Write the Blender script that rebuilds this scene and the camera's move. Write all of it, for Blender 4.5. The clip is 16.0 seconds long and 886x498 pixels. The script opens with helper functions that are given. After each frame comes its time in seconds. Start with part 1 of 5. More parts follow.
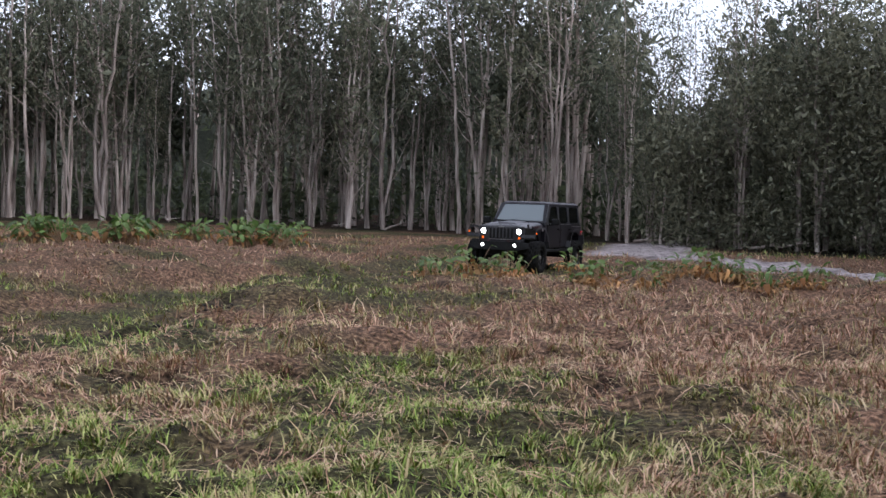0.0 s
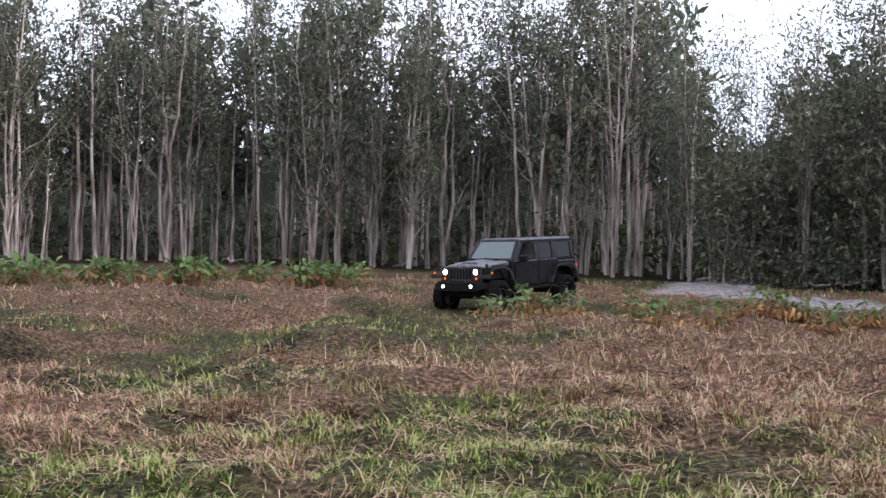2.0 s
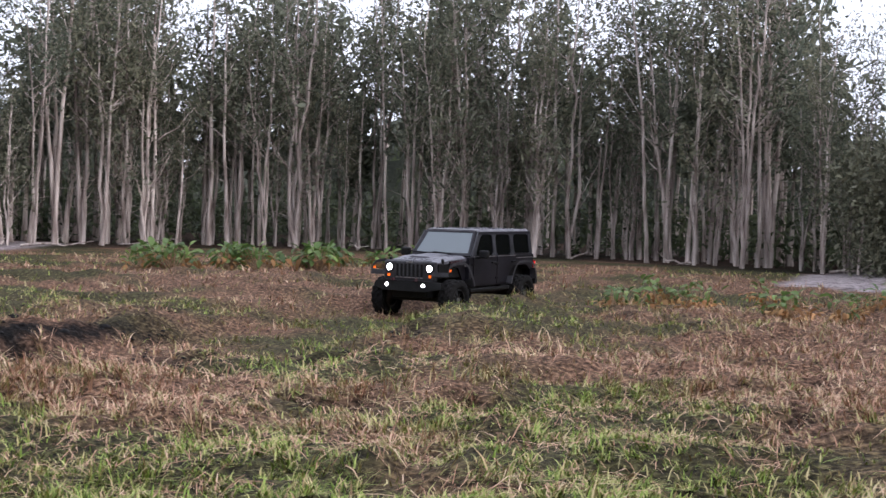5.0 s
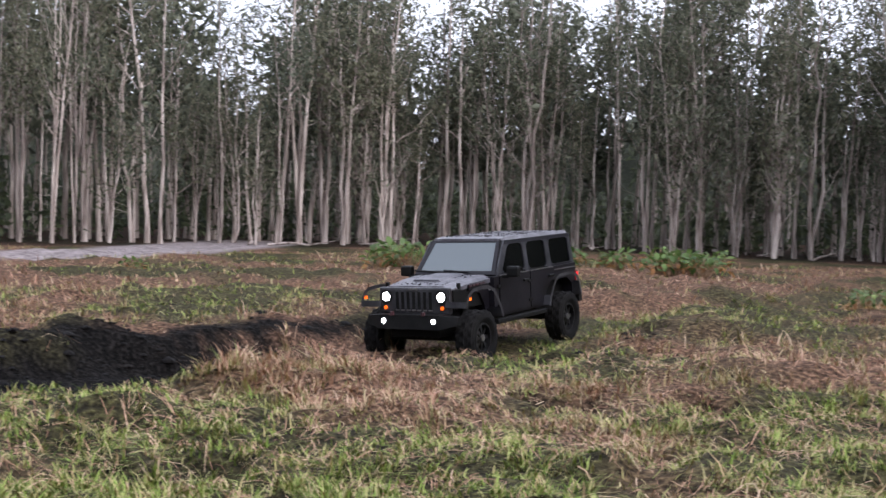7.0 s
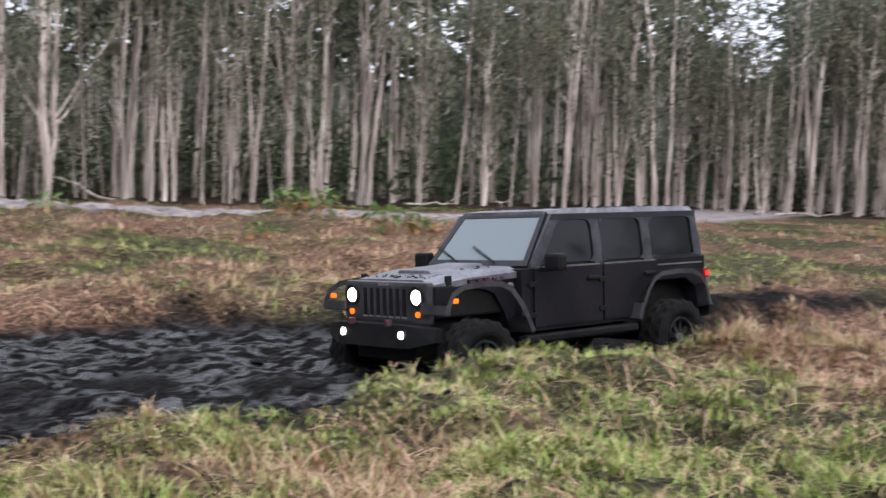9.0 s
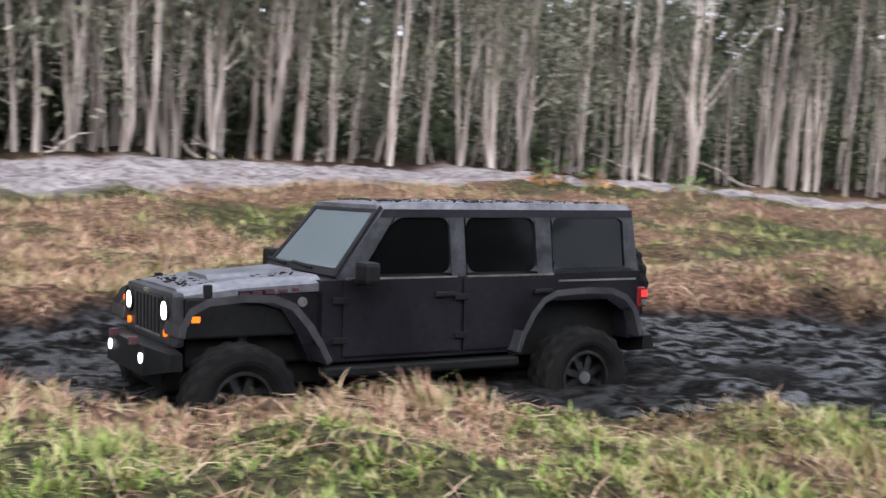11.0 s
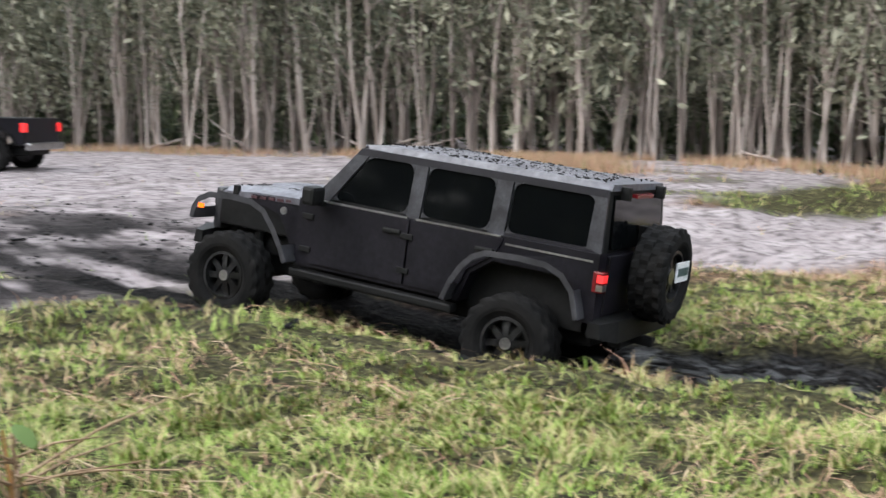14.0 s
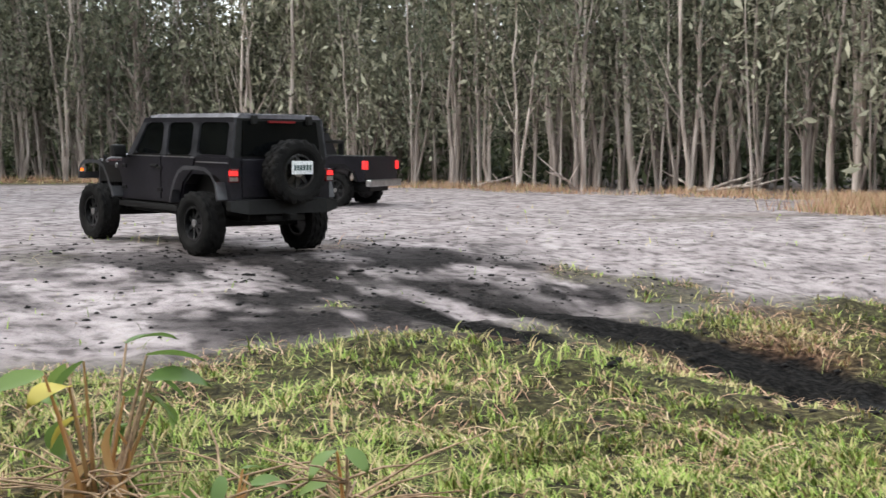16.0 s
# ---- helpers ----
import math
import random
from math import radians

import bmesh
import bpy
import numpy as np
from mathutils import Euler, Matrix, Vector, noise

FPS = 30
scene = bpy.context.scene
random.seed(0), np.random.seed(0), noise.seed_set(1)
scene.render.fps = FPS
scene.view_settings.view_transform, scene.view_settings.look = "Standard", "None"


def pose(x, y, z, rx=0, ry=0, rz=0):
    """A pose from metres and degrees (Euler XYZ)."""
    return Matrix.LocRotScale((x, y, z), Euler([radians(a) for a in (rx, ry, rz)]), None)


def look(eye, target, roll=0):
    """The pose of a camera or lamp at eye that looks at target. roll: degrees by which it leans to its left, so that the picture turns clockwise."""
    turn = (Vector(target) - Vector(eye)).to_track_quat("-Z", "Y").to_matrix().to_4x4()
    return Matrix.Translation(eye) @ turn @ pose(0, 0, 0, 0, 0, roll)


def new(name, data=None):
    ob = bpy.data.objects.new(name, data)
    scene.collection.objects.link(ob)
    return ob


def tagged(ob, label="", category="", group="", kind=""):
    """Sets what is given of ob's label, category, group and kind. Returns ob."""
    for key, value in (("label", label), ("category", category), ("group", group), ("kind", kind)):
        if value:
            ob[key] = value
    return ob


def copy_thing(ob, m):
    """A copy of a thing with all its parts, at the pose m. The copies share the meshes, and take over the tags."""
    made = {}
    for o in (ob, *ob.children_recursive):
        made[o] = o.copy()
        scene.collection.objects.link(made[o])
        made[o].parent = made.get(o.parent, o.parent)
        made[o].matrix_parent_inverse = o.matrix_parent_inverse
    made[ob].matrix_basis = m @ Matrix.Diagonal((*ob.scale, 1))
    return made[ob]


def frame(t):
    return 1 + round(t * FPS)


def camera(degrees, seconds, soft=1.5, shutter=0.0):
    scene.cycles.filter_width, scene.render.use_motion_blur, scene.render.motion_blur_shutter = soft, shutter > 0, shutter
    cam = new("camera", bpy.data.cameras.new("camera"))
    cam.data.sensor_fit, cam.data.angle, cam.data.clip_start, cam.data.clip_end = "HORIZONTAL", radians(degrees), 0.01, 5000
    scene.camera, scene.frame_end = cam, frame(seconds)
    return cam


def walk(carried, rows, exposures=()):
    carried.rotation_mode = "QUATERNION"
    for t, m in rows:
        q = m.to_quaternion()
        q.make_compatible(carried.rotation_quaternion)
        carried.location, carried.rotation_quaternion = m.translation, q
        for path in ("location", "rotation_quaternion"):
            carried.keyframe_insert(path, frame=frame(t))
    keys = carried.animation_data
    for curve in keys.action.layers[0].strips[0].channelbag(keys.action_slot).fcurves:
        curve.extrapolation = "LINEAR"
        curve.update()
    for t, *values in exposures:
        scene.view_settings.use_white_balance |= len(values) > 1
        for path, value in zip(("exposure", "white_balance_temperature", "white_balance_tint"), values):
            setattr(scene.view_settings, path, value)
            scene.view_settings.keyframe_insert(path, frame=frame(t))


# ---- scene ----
# ---------------------------------------------------------------- camera
EYE = (0.0, 0.0, 2.0)
cam = camera(39.5, 16.0, soft=1.45, shutter=0.35)


def aim(yaw, pitch, roll):
    """A camera pose at the bank, yaw to the left from +y, in degrees."""
    a, b = radians(yaw), radians(pitch)
    way = Vector((-math.sin(a) * math.cos(b), math.cos(a) * math.cos(b), math.sin(b)))
    return look(EYE, Vector(EYE) + 10 * way, roll)


TURNS = [
    (0.0, -0.00, -2.63, 1.69), (0.5, 0.73, -1.48, 1.11), (1.0, 0.96, -0.79, 1.16), (1.5, 1.68, -0.77, 1.24),
    (2.0, 2.86, -0.85, 1.21), (2.5, 4.11, -1.02, 1.26), (3.0, 4.82, -1.22, 1.32), (3.2, 5.05, -1.28, 1.29),
    (5.3, 9.99, -1.69, 1.83), (5.5, 11.05, -1.88, 1.89), (6.0, 13.74, -2.40, 1.96), (6.5, 16.25, -2.27, 1.93),
    (7.0, 19.46, -1.84, 1.60), (7.5, 24.05, -2.49, 1.03), (8.0, 28.30, -3.52, 1.27), (8.5, 33.30, -3.72, 2.12),
    (9.0, 42.58, -4.07, 2.09), (9.5, 48.63, -5.60, 1.34), (9.7, 50.20, -5.85, 1.31), (11.8, 88.23, -6.65, 3.60),
    (12.0, 92.00, -6.80, 2.98), (12.5, 100.52, -7.48, 2.05), (13.0, 110.24, -7.35, 1.77), (13.5, 120.93, -7.03, 1.40),
    (14.0, 130.49, -6.23, 0.31), (14.5, 136.92, -5.55, 0.00), (15.0, 140.27, -5.13, 0.35), (15.5, 142.76, -4.87, 0.53),
    (16.0, 145.58, -4.55, 0.27),
]
EXPOSURES = [(0.0, 0.1, 5950, 17), (0.6, 0.27, 5960, 17), (3.0, 0.32, 6000, 18), (5.5, 0.36, 6050, 20), (7.0, 0.4, 6050, 19), (9.0, 0.6, 6100, 16), (12.5, 0.9, 6050, 12), (14.5, 0.98, 6350, 9), (16.0, 0.9, 6500, 8)]
walk(cam, [(t, aim(y, p, r)) for t, y, p, r in TURNS], EXPOSURES)

# ---------------------------------------------------------------- light: overcast evening sky
world = bpy.data.worlds.new("overcast_sky")
scene.world = world
world.use_nodes = True
wn = world.node_tree.nodes
sky = wn.new("ShaderNodeTexSky")
sky.sky_type, sky.sun_disc = "NISHITA", False
sky.sun_elevation, sky.sun_rotation = radians(32.5), radians(116)
sky.air_density, sky.dust_density = 1.6, 4.0
grey = wn.new("ShaderNodeHueSaturation")
grey.inputs["Saturation"].default_value = 0.22
world.node_tree.links.new(sky.outputs[0], grey.inputs["Color"])
cloud = wn.new("ShaderNodeMix")
cloud.data_type = "RGBA"
cloud.inputs[0].default_value = 0.8
cloud.inputs[7].default_value = (9.2, 9.8, 10.6, 1)
world.node_tree.links.new(grey.outputs[0], cloud.inputs[6])
world.node_tree.links.new(cloud.outputs[2], wn["Background"].inputs["Color"])
wn["Background"].inputs["Strength"].default_value = 0.14
sun = new("sun", bpy.data.lights.new("sun", "SUN"))
sun.data.energy, sun.data.angle, sun.data.color = 1.5, radians(50), (1.0, 0.93, 0.86)
sun.matrix_world = look((66, -32, 47), (0, 0, 0))


# ---------------------------------------------------------------- materials
def surface(name, rough=0.7, metal=0.0, spec=0.5):
    m = bpy.data.materials.new(name)
    m.use_nodes = True
    b = m.node_tree.nodes["Principled BSDF"]
    b.inputs["Roughness"].default_value, b.inputs["Metallic"].default_value = rough, metal
    b.inputs["Specular IOR Level"].default_value = spec
    return m, m.node_tree.nodes, m.node_tree.links, b


def ramp(nodes, links, fac, stops):
    r = nodes.new("ShaderNodeValToRGB")
    while len(r.color_ramp.elements) < len(stops):
        r.color_ramp.elements.new(0.5)
    for e, (p, c) in zip(r.color_ramp.elements, stops):
        e.position, e.color = p, (*c, 1)
    links.new(fac, r.inputs[0])
    return r.outputs[0]


def noise_tex(nodes, links, scale, detail=5, stretch=(1, 1, 1)):
    tc, mp, n = nodes.new("ShaderNodeTexCoord"), nodes.new("ShaderNodeMapping"), nodes.new("ShaderNodeTexNoise")
    mp.inputs["Scale"].default_value = stretch
    n.inputs["Scale"].default_value, n.inputs["Detail"].default_value = scale, detail
    links.new(tc.outputs["Object"], mp.inputs[0])
    links.new(mp.outputs[0], n.inputs["Vector"])
    return n.outputs[0]


def mix(nodes, links, fac, a, b, mode="MIX"):
    m = nodes.new("ShaderNodeMix")
    m.data_type, m.blend_type = "RGBA", mode
    for sock, v in ((m.inputs[0], fac), (m.inputs[6], a), (m.inputs[7], b)):
        if isinstance(v, (int, float)):
            sock.default_value = v
        elif isinstance(v, tuple):
            sock.default_value = (*v, 1)
        else:
            links.new(v, sock)
    return m.outputs[2]


def bump(nodes, links, bsdf, height, strength, dist):
    b = nodes.new("ShaderNodeBump")
    b.inputs["Strength"].default_value, b.inputs["Distance"].default_value = strength, dist
    links.new(height, b.inputs["Height"])
    links.new(b.outputs[0], bsdf.inputs["Normal"])


def attr(nodes, name):
    a = nodes.new("ShaderNodeAttribute")
    a.attribute_name = name
    return a.outputs["Fac"]


def mottled(name, dark, light, scale, rough, metal=0.0, relief=0.0, stretch=(1, 1, 1), spec=0.5, fine=6.0):
    """A two-scale mottled surface between two colours."""
    m, n, l, b = surface(name, rough, metal, spec)
    big, small = noise_tex(n, l, scale, 4, stretch), noise_tex(n, l, scale * fine, 6, stretch)
    c = ramp(n, l, big, [(0.3, dark), (0.7, light)])
    d = ramp(n, l, small, [(0.3, (0.62, 0.62, 0.62)), (0.75, (1.2, 1.2, 1.2))])
    l.new(mix(n, l, 1.0, c, d, "MULTIPLY"), b.inputs["Base Color"])
    if relief:
        bump(n, l, b, small, 0.6, relief)
    return m


def glowing(name, colour, strength):
    m, n, l, b = surface(name, 0.2)
    b.inputs["Base Color"].default_value = (*colour, 1)
    b.inputs["Emission Color"].default_value = (*colour, 1)
    b.inputs["Emission Strength"].default_value = strength
    return m


def ground_material():
    m, n, l, b = surface("field_soil", 0.9, 0, 0.2)
    dry, mud, sand = attr(n, "dry"), attr(n, "mud"), attr(n, "sand")
    fine, mid = noise_tex(n, l, 16, 10), noise_tex(n, l, 1.3, 5)
    green = ramp(n, l, fine, [(0.34, (0.013, 0.011, 0.007)), (0.52, (0.048, 0.043, 0.02)), (0.7, (0.13, 0.122, 0.05))])
    tan = ramp(n, l, fine, [(0.34, (0.03, 0.018, 0.011)), (0.52, (0.13, 0.075, 0.048)), (0.7, (0.36, 0.215, 0.135))])
    turf = mix(n, l, dry, green, tan)
    s = ramp(n, l, mid, [(0.3, (0.19, 0.163, 0.162)), (0.45, (0.3, 0.258, 0.255)), (0.72, (0.41, 0.362, 0.355))])
    s2 = ramp(n, l, noise_tex(n, l, 5, 10), [(0.34, (0.42, 0.41, 0.41)), (0.5, (0.95, 0.95, 0.95)), (0.65, (1.15, 1.15, 1.15))])
    turf = mix(n, l, sand, turf, mix(n, l, 1.0, s, s2, "MULTIPLY"))
    wet = ramp(n, l, fine, [(0.35, (0.003, 0.003, 0.003)), (0.52, (0.009, 0.008, 0.0075)), (0.72, (0.026, 0.0235, 0.0215))])
    l.new(mix(n, l, mud, turf, wet), b.inputs["Base Color"])
    wetness = noise_tex(n, l, 6.0, 6, (1, 0.6, 1))
    soaked = attr(n, "soaked")
    gloss = ramp(n, l, wetness, [(0.4, (0.14, 0.14, 0.14)), (0.54, (0.95, 0.95, 0.95))])
    l.new(mix(n, l, soaked, (0.93, 0.93, 0.93), gloss), b.inputs["Roughness"])
    sheen = ramp(n, l, wetness, [(0.43, (0.8, 0.8, 0.8)), (0.54, (0.02, 0.02, 0.02))])
    l.new(mix(n, l, soaked, mix(n, l, mud, (0.12, 0.12, 0.12), (0.05, 0.05, 0.05)), sheen), b.inputs["Specular IOR Level"])
    bump(n, l, b, fine, 0.9, 0.07)
    return m


def blade_material():
    m, n, l, b = surface("grass_blades", 0.75, 0, 0.2)
    dry = attr(n, "dry")
    isl = n.new("ShaderNodeNewGeometry").outputs["Random Per Island"]
    g = ramp(n, l, isl, [(0.0, (0.045, 0.07, 0.014)), (0.35, (0.165, 0.25, 0.038)), (0.68, (0.32, 0.43, 0.1)), (0.86, (0.46, 0.42, 0.18)), (1.0, (0.55, 0.38, 0.24))])
    d = ramp(n, l, isl, [(0.0, (0.13, 0.068, 0.04)), (0.3, (0.4, 0.22, 0.15)), (0.62, (0.56, 0.345, 0.235)), (0.82, (0.66, 0.49, 0.34)), (0.9, (0.22, 0.24, 0.08)), (1.0, (0.16, 0.2, 0.06))])
    l.new(mix(n, l, dry, g, d), b.inputs["Base Color"])
    return m


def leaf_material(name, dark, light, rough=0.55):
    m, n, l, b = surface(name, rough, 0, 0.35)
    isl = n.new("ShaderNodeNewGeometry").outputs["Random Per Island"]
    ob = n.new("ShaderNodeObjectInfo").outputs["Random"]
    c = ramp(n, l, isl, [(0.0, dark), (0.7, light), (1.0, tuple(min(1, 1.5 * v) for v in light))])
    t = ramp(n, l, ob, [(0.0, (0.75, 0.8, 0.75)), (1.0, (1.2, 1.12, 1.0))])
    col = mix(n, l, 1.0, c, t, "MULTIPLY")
    l.new(col, b.inputs["Base Color"])
    thin, both = n.new("ShaderNodeBsdfTranslucent"), n.new("ShaderNodeMixShader")
    both.inputs[0].default_value = 0.4
    l.new(col, thin.inputs["Color"])
    l.new(b.outputs[0], both.inputs[1])
    l.new(thin.outputs[0], both.inputs[2])
    l.new(both.outputs[0], n["Material Output"].inputs["Surface"])
    return m


def bark_material():
    m, n, l, b = surface("paper_bark", 0.85, 0, 0.2)
    streak, patch = noise_tex(n, l, 5, 6, (1, 1, 0.12)), noise_tex(n, l, 0.9, 4, (1, 1, 0.35))
    c = ramp(n, l, streak, [(0.3, (0.2, 0.16, 0.145)), (0.48, (0.5, 0.445, 0.405)), (0.7, (0.8, 0.745, 0.7))])
    d = ramp(n, l, patch, [(0.35, (0.55, 0.52, 0.51)), (0.62, (1.15, 1.13, 1.12))])
    ob = n.new("ShaderNodeObjectInfo").outputs["Random"]
    t = ramp(n, l, ob, [(0.0, (0.58, 0.56, 0.55)), (1.0, (1.1, 1.07, 1.04))])
    l.new(mix(n, l, 1.0, mix(n, l, 1.0, c, d, "MULTIPLY"), t, "MULTIPLY"), b.inputs["Base Color"])
    bump(n, l, b, streak, 0.7, 0.03)
    return m


SOIL, BLADES, BARK = ground_material(), blade_material(), bark_material()
CROWN = leaf_material("tree_leaves", (0.075, 0.084, 0.062), (0.185, 0.196, 0.145))
# Leaf colour paled to put haze and brightness into the wood.
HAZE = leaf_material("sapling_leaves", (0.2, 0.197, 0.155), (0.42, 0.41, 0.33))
SHRUB = leaf_material("shrub_leaves", (0.035, 0.05, 0.03), (0.1, 0.125, 0.07))
BROAD = leaf_material("marsh_leaves", (0.06, 0.11, 0.028), (0.16, 0.25, 0.075), 0.45)
WILTED = leaf_material("wilted_leaves", (0.25, 0.11, 0.04), (0.5, 0.3, 0.14), 0.7)
YELLOW = leaf_material("yellow_leaves", (0.4, 0.32, 0.05), (0.55, 0.5, 0.12), 0.5)
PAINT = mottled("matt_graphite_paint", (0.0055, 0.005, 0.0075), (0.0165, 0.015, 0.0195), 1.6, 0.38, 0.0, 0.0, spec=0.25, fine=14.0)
# Bonnet and roof: dusty body paint, with light from the sky put into the colour.
DUSTY_SKYLIT = mottled("rain_wet_roof", (0.075, 0.073, 0.085), (0.19, 0.187, 0.205), 3.0, 0.42, 0.0, 0.001, spec=0.5)
PLASTIC = mottled("black_plastic", (0.004, 0.004, 0.004), (0.011, 0.011, 0.0105), 3.0, 0.55, spec=0.22)
# Wet, muddy posts; the lighter grey paints in the sky's reflection.
POSTS = mottled("wet_streaked_posts", (0.008, 0.008, 0.01), (0.055, 0.055, 0.062), 9.0, 0.35, 0.0, 0.001, spec=0.4)
FLARE = mottled("grey_flare_plastic", (0.012, 0.012, 0.015), (0.06, 0.059, 0.064), 2.2, 0.42)
RUBBER = mottled("muddy_rubber", (0.005, 0.005, 0.005), (0.014, 0.013, 0.012), 5.0, 0.85, 0, 0.004, spec=0.15)
RIM = mottled("black_alloy", (0.02, 0.02, 0.02), (0.09, 0.09, 0.092), 4.0, 0.3, 0.8)
CHROME = mottled("bright_alloy", (0.35, 0.34, 0.33), (0.6, 0.6, 0.6), 6.0, 0.3, 0.9)
MUD = mottled("wet_mud", (0.003, 0.003, 0.003), (0.014, 0.012, 0.011), 4.0, 0.75, 0, 0.02, spec=0.15)
STRAW = mottled("dead_stalks", (0.2, 0.12, 0.07), (0.5, 0.35, 0.22), 8.0, 0.8)
PLATE = mottled("white_plate", (0.75, 0.77, 0.78), (0.85, 0.86, 0.86), 6.0, 0.4)
INK = mottled("plate_bars", (0.05, 0.09, 0.08), (0.08, 0.12, 0.12), 6.0, 0.5)
RED_MARK = mottled("red_marking", (0.045, 0.018, 0.021), (0.075, 0.026, 0.03), 6.0, 0.5)
HEADLIGHT = glowing("lit_headlight", (1.0, 0.98, 0.93), 9.0)
AMBER = glowing("lit_amber", (1.0, 0.15, 0.008), 0.9)
TAIL = glowing("lit_tail_lamp", (1.0, 0.04, 0.04), 0.35)
TAIL_DULL = mottled("red_lens", (0.1, 0.008, 0.01), (0.2, 0.015, 0.018), 6.0, 0.25)


def glass_material(name, tint, rough):
    m, n, l, b = surface(name, rough, 0, 0.5)
    b.inputs["Base Color"].default_value = (*tint, 1)
    b.inputs["Specular IOR Level"].default_value = 0.2
    return m


GLASS = glass_material("tinted_window_glass", (0.0025, 0.003, 0.0033), 0.06)
m_, n_, l_, b_ = surface("windscreen_glass", 0.06, 0, 0.6)
b_.inputs["Base Color"].default_value = (0.13, 0.155, 0.165, 1)
SCREEN = m_


# ---------------------------------------------------------------- ground
def hash2(ix, iy, seed):
    v = np.sin(ix * 127.1 + iy * 311.7 + seed * 74.7) * 43758.5453
    return v - np.floor(v)


def vnoise(x, y, size, seed=0):
    """Smooth value noise from 0 to 1, with cells of that many metres."""
    x, y = np.asarray(x, float) / size, np.asarray(y, float) / size
    ix, iy = np.floor(x), np.floor(y)
    u, v = x - ix, y - iy
    u, v = u * u * (3 - 2 * u), v * v * (3 - 2 * v)
    a, b = hash2(ix, iy, seed), hash2(ix + 1, iy, seed)
    c, d = hash2(ix, iy + 1, seed), hash2(ix + 1, iy + 1, seed)
    return (a * (1 - u) + b * u) * (1 - v) + (c * (1 - u) + d * u) * v


def fbm(x, y, size, seed=0):
    return 0.5 * vnoise(x, y, size, seed) + 0.3 * vnoise(x, y, size / 2.3, seed + 1) + 0.2 * vnoise(x, y, size / 5.1, seed + 2)


def step(a, b, v):
    t = np.clip((np.asarray(v, float) - a) / (b - a), 0, 1)
    return t * t * (3 - 2 * t)


def edge_of_wood(az):
    """Distance of the wood's edge from the bank, by bearing in degrees to the left of north."""
    return np.interp(az, [-40, -25, -12, 0, 15, 30, 45, 60, 75, 90, 105, 120, 140, 160, 185], [48, 50, 52, 62, 68, 60, 53, 46, 37, 31.5, 32, 36, 42, 54, 60])


# The rut that the car follows, by northing: easting of its middle, floor height, half width on its far side.
RUT_Y = [-14.0, -11.2, -9.2, -7.4, -5.6, -4.0, -2.2, 2.0, 6.3, 8.7, 13.0, 17.5, 20.0, 24.0, 28.0]
RUT_X = [-7.3, -7.8, -8.2, -8.45, -8.7, -9.1, -9.6, -9.2, -8.3, -8.15, -7.4, -6.3, -5.8, -4.7, -3.0]
RUT_Z = [0.48, 0.25, 0.08, -0.2, -0.26, -0.32, -0.36, -0.18, -0.08, -0.1, -0.26, -0.32, -0.26, -0.13, -0.03]
RUT_W = [0.9, 0.9, 0.95, 1.05, 1.2, 1.4, 1.8, 3.0, 4.2, 3.9, 2.2, 1.3, 1.2, 1.1, 1.0]
ROADS = [([(-9, -19), (-15, -13), (-20, -6), (-26, 1), (-33, 13), (-32, 24), (-28.5, 33), (-27, 40), (-31, 58)], 3.0),
         ([(13, 62), (9, 52), (6.5, 43), (9.5, 35.5), (14, 30), (24, 23), (60, 10)], 1.7)]


def along(points, x, y):
    """Distance to a line of points."""
    best = np.full(np.shape(x), 1e9)
    for (ax, ay), (bx, by) in zip(points, points[1:]):
        dx, dy = bx - ax, by - ay
        t = np.clip(((x - ax) * dx + (y - ay) * dy) / (dx * dx + dy * dy), 0, 1)
        best = np.minimum(best, np.hypot(x - ax - t * dx, y - ay - t * dy))
    return best


def rut(x, y):
    """How far inside the rut a place is, from 0 to 1, and the floor height there."""
    off = x - np.interp(y, RUT_Y, RUT_X)
    west = np.interp(y, RUT_Y, RUT_W)
    edge = 0.45 * (fbm(x, y, 1.6, 5) - 0.5)
    inside = np.where(off > 0, 1 - step(0.95, 1.55, off + edge + 0.25 * step(-5, -8, y) - 0.8 * step(7.5, 5.5, y) * step(-4, 1, y)), 1 - step(west * 0.8, west * 1.1 + 0.5, -off + 2 * edge))
    inside = inside * step(-13.5, -9.5, y) * (1 - step(14.5, 19.0, y))
    return inside, np.interp(y, RUT_Y, RUT_Z)


# The line on which the car comes in over the turf.
TRACK = [(3.5, 31.0), (1.6, 31.35), (-0.1, 31.3), (-2.0, 28.9), (-4.8, 23.7), (-5.85, 19.9), (-6.9, 15.4)]
TRACK_Z = ([15.4, 19.9, 23.7, 28.9, 31.3], [-0.24, -0.2, -0.1, -0.1, 0.03])


def hollows(x, y):
    """Small wet hollows in the turf; zones() also colours their shade."""
    return step(0.66, 0.74, fbm(x, y, 1.7, 41)) * (y > 3) * (np.hypot(x, y) < 24)


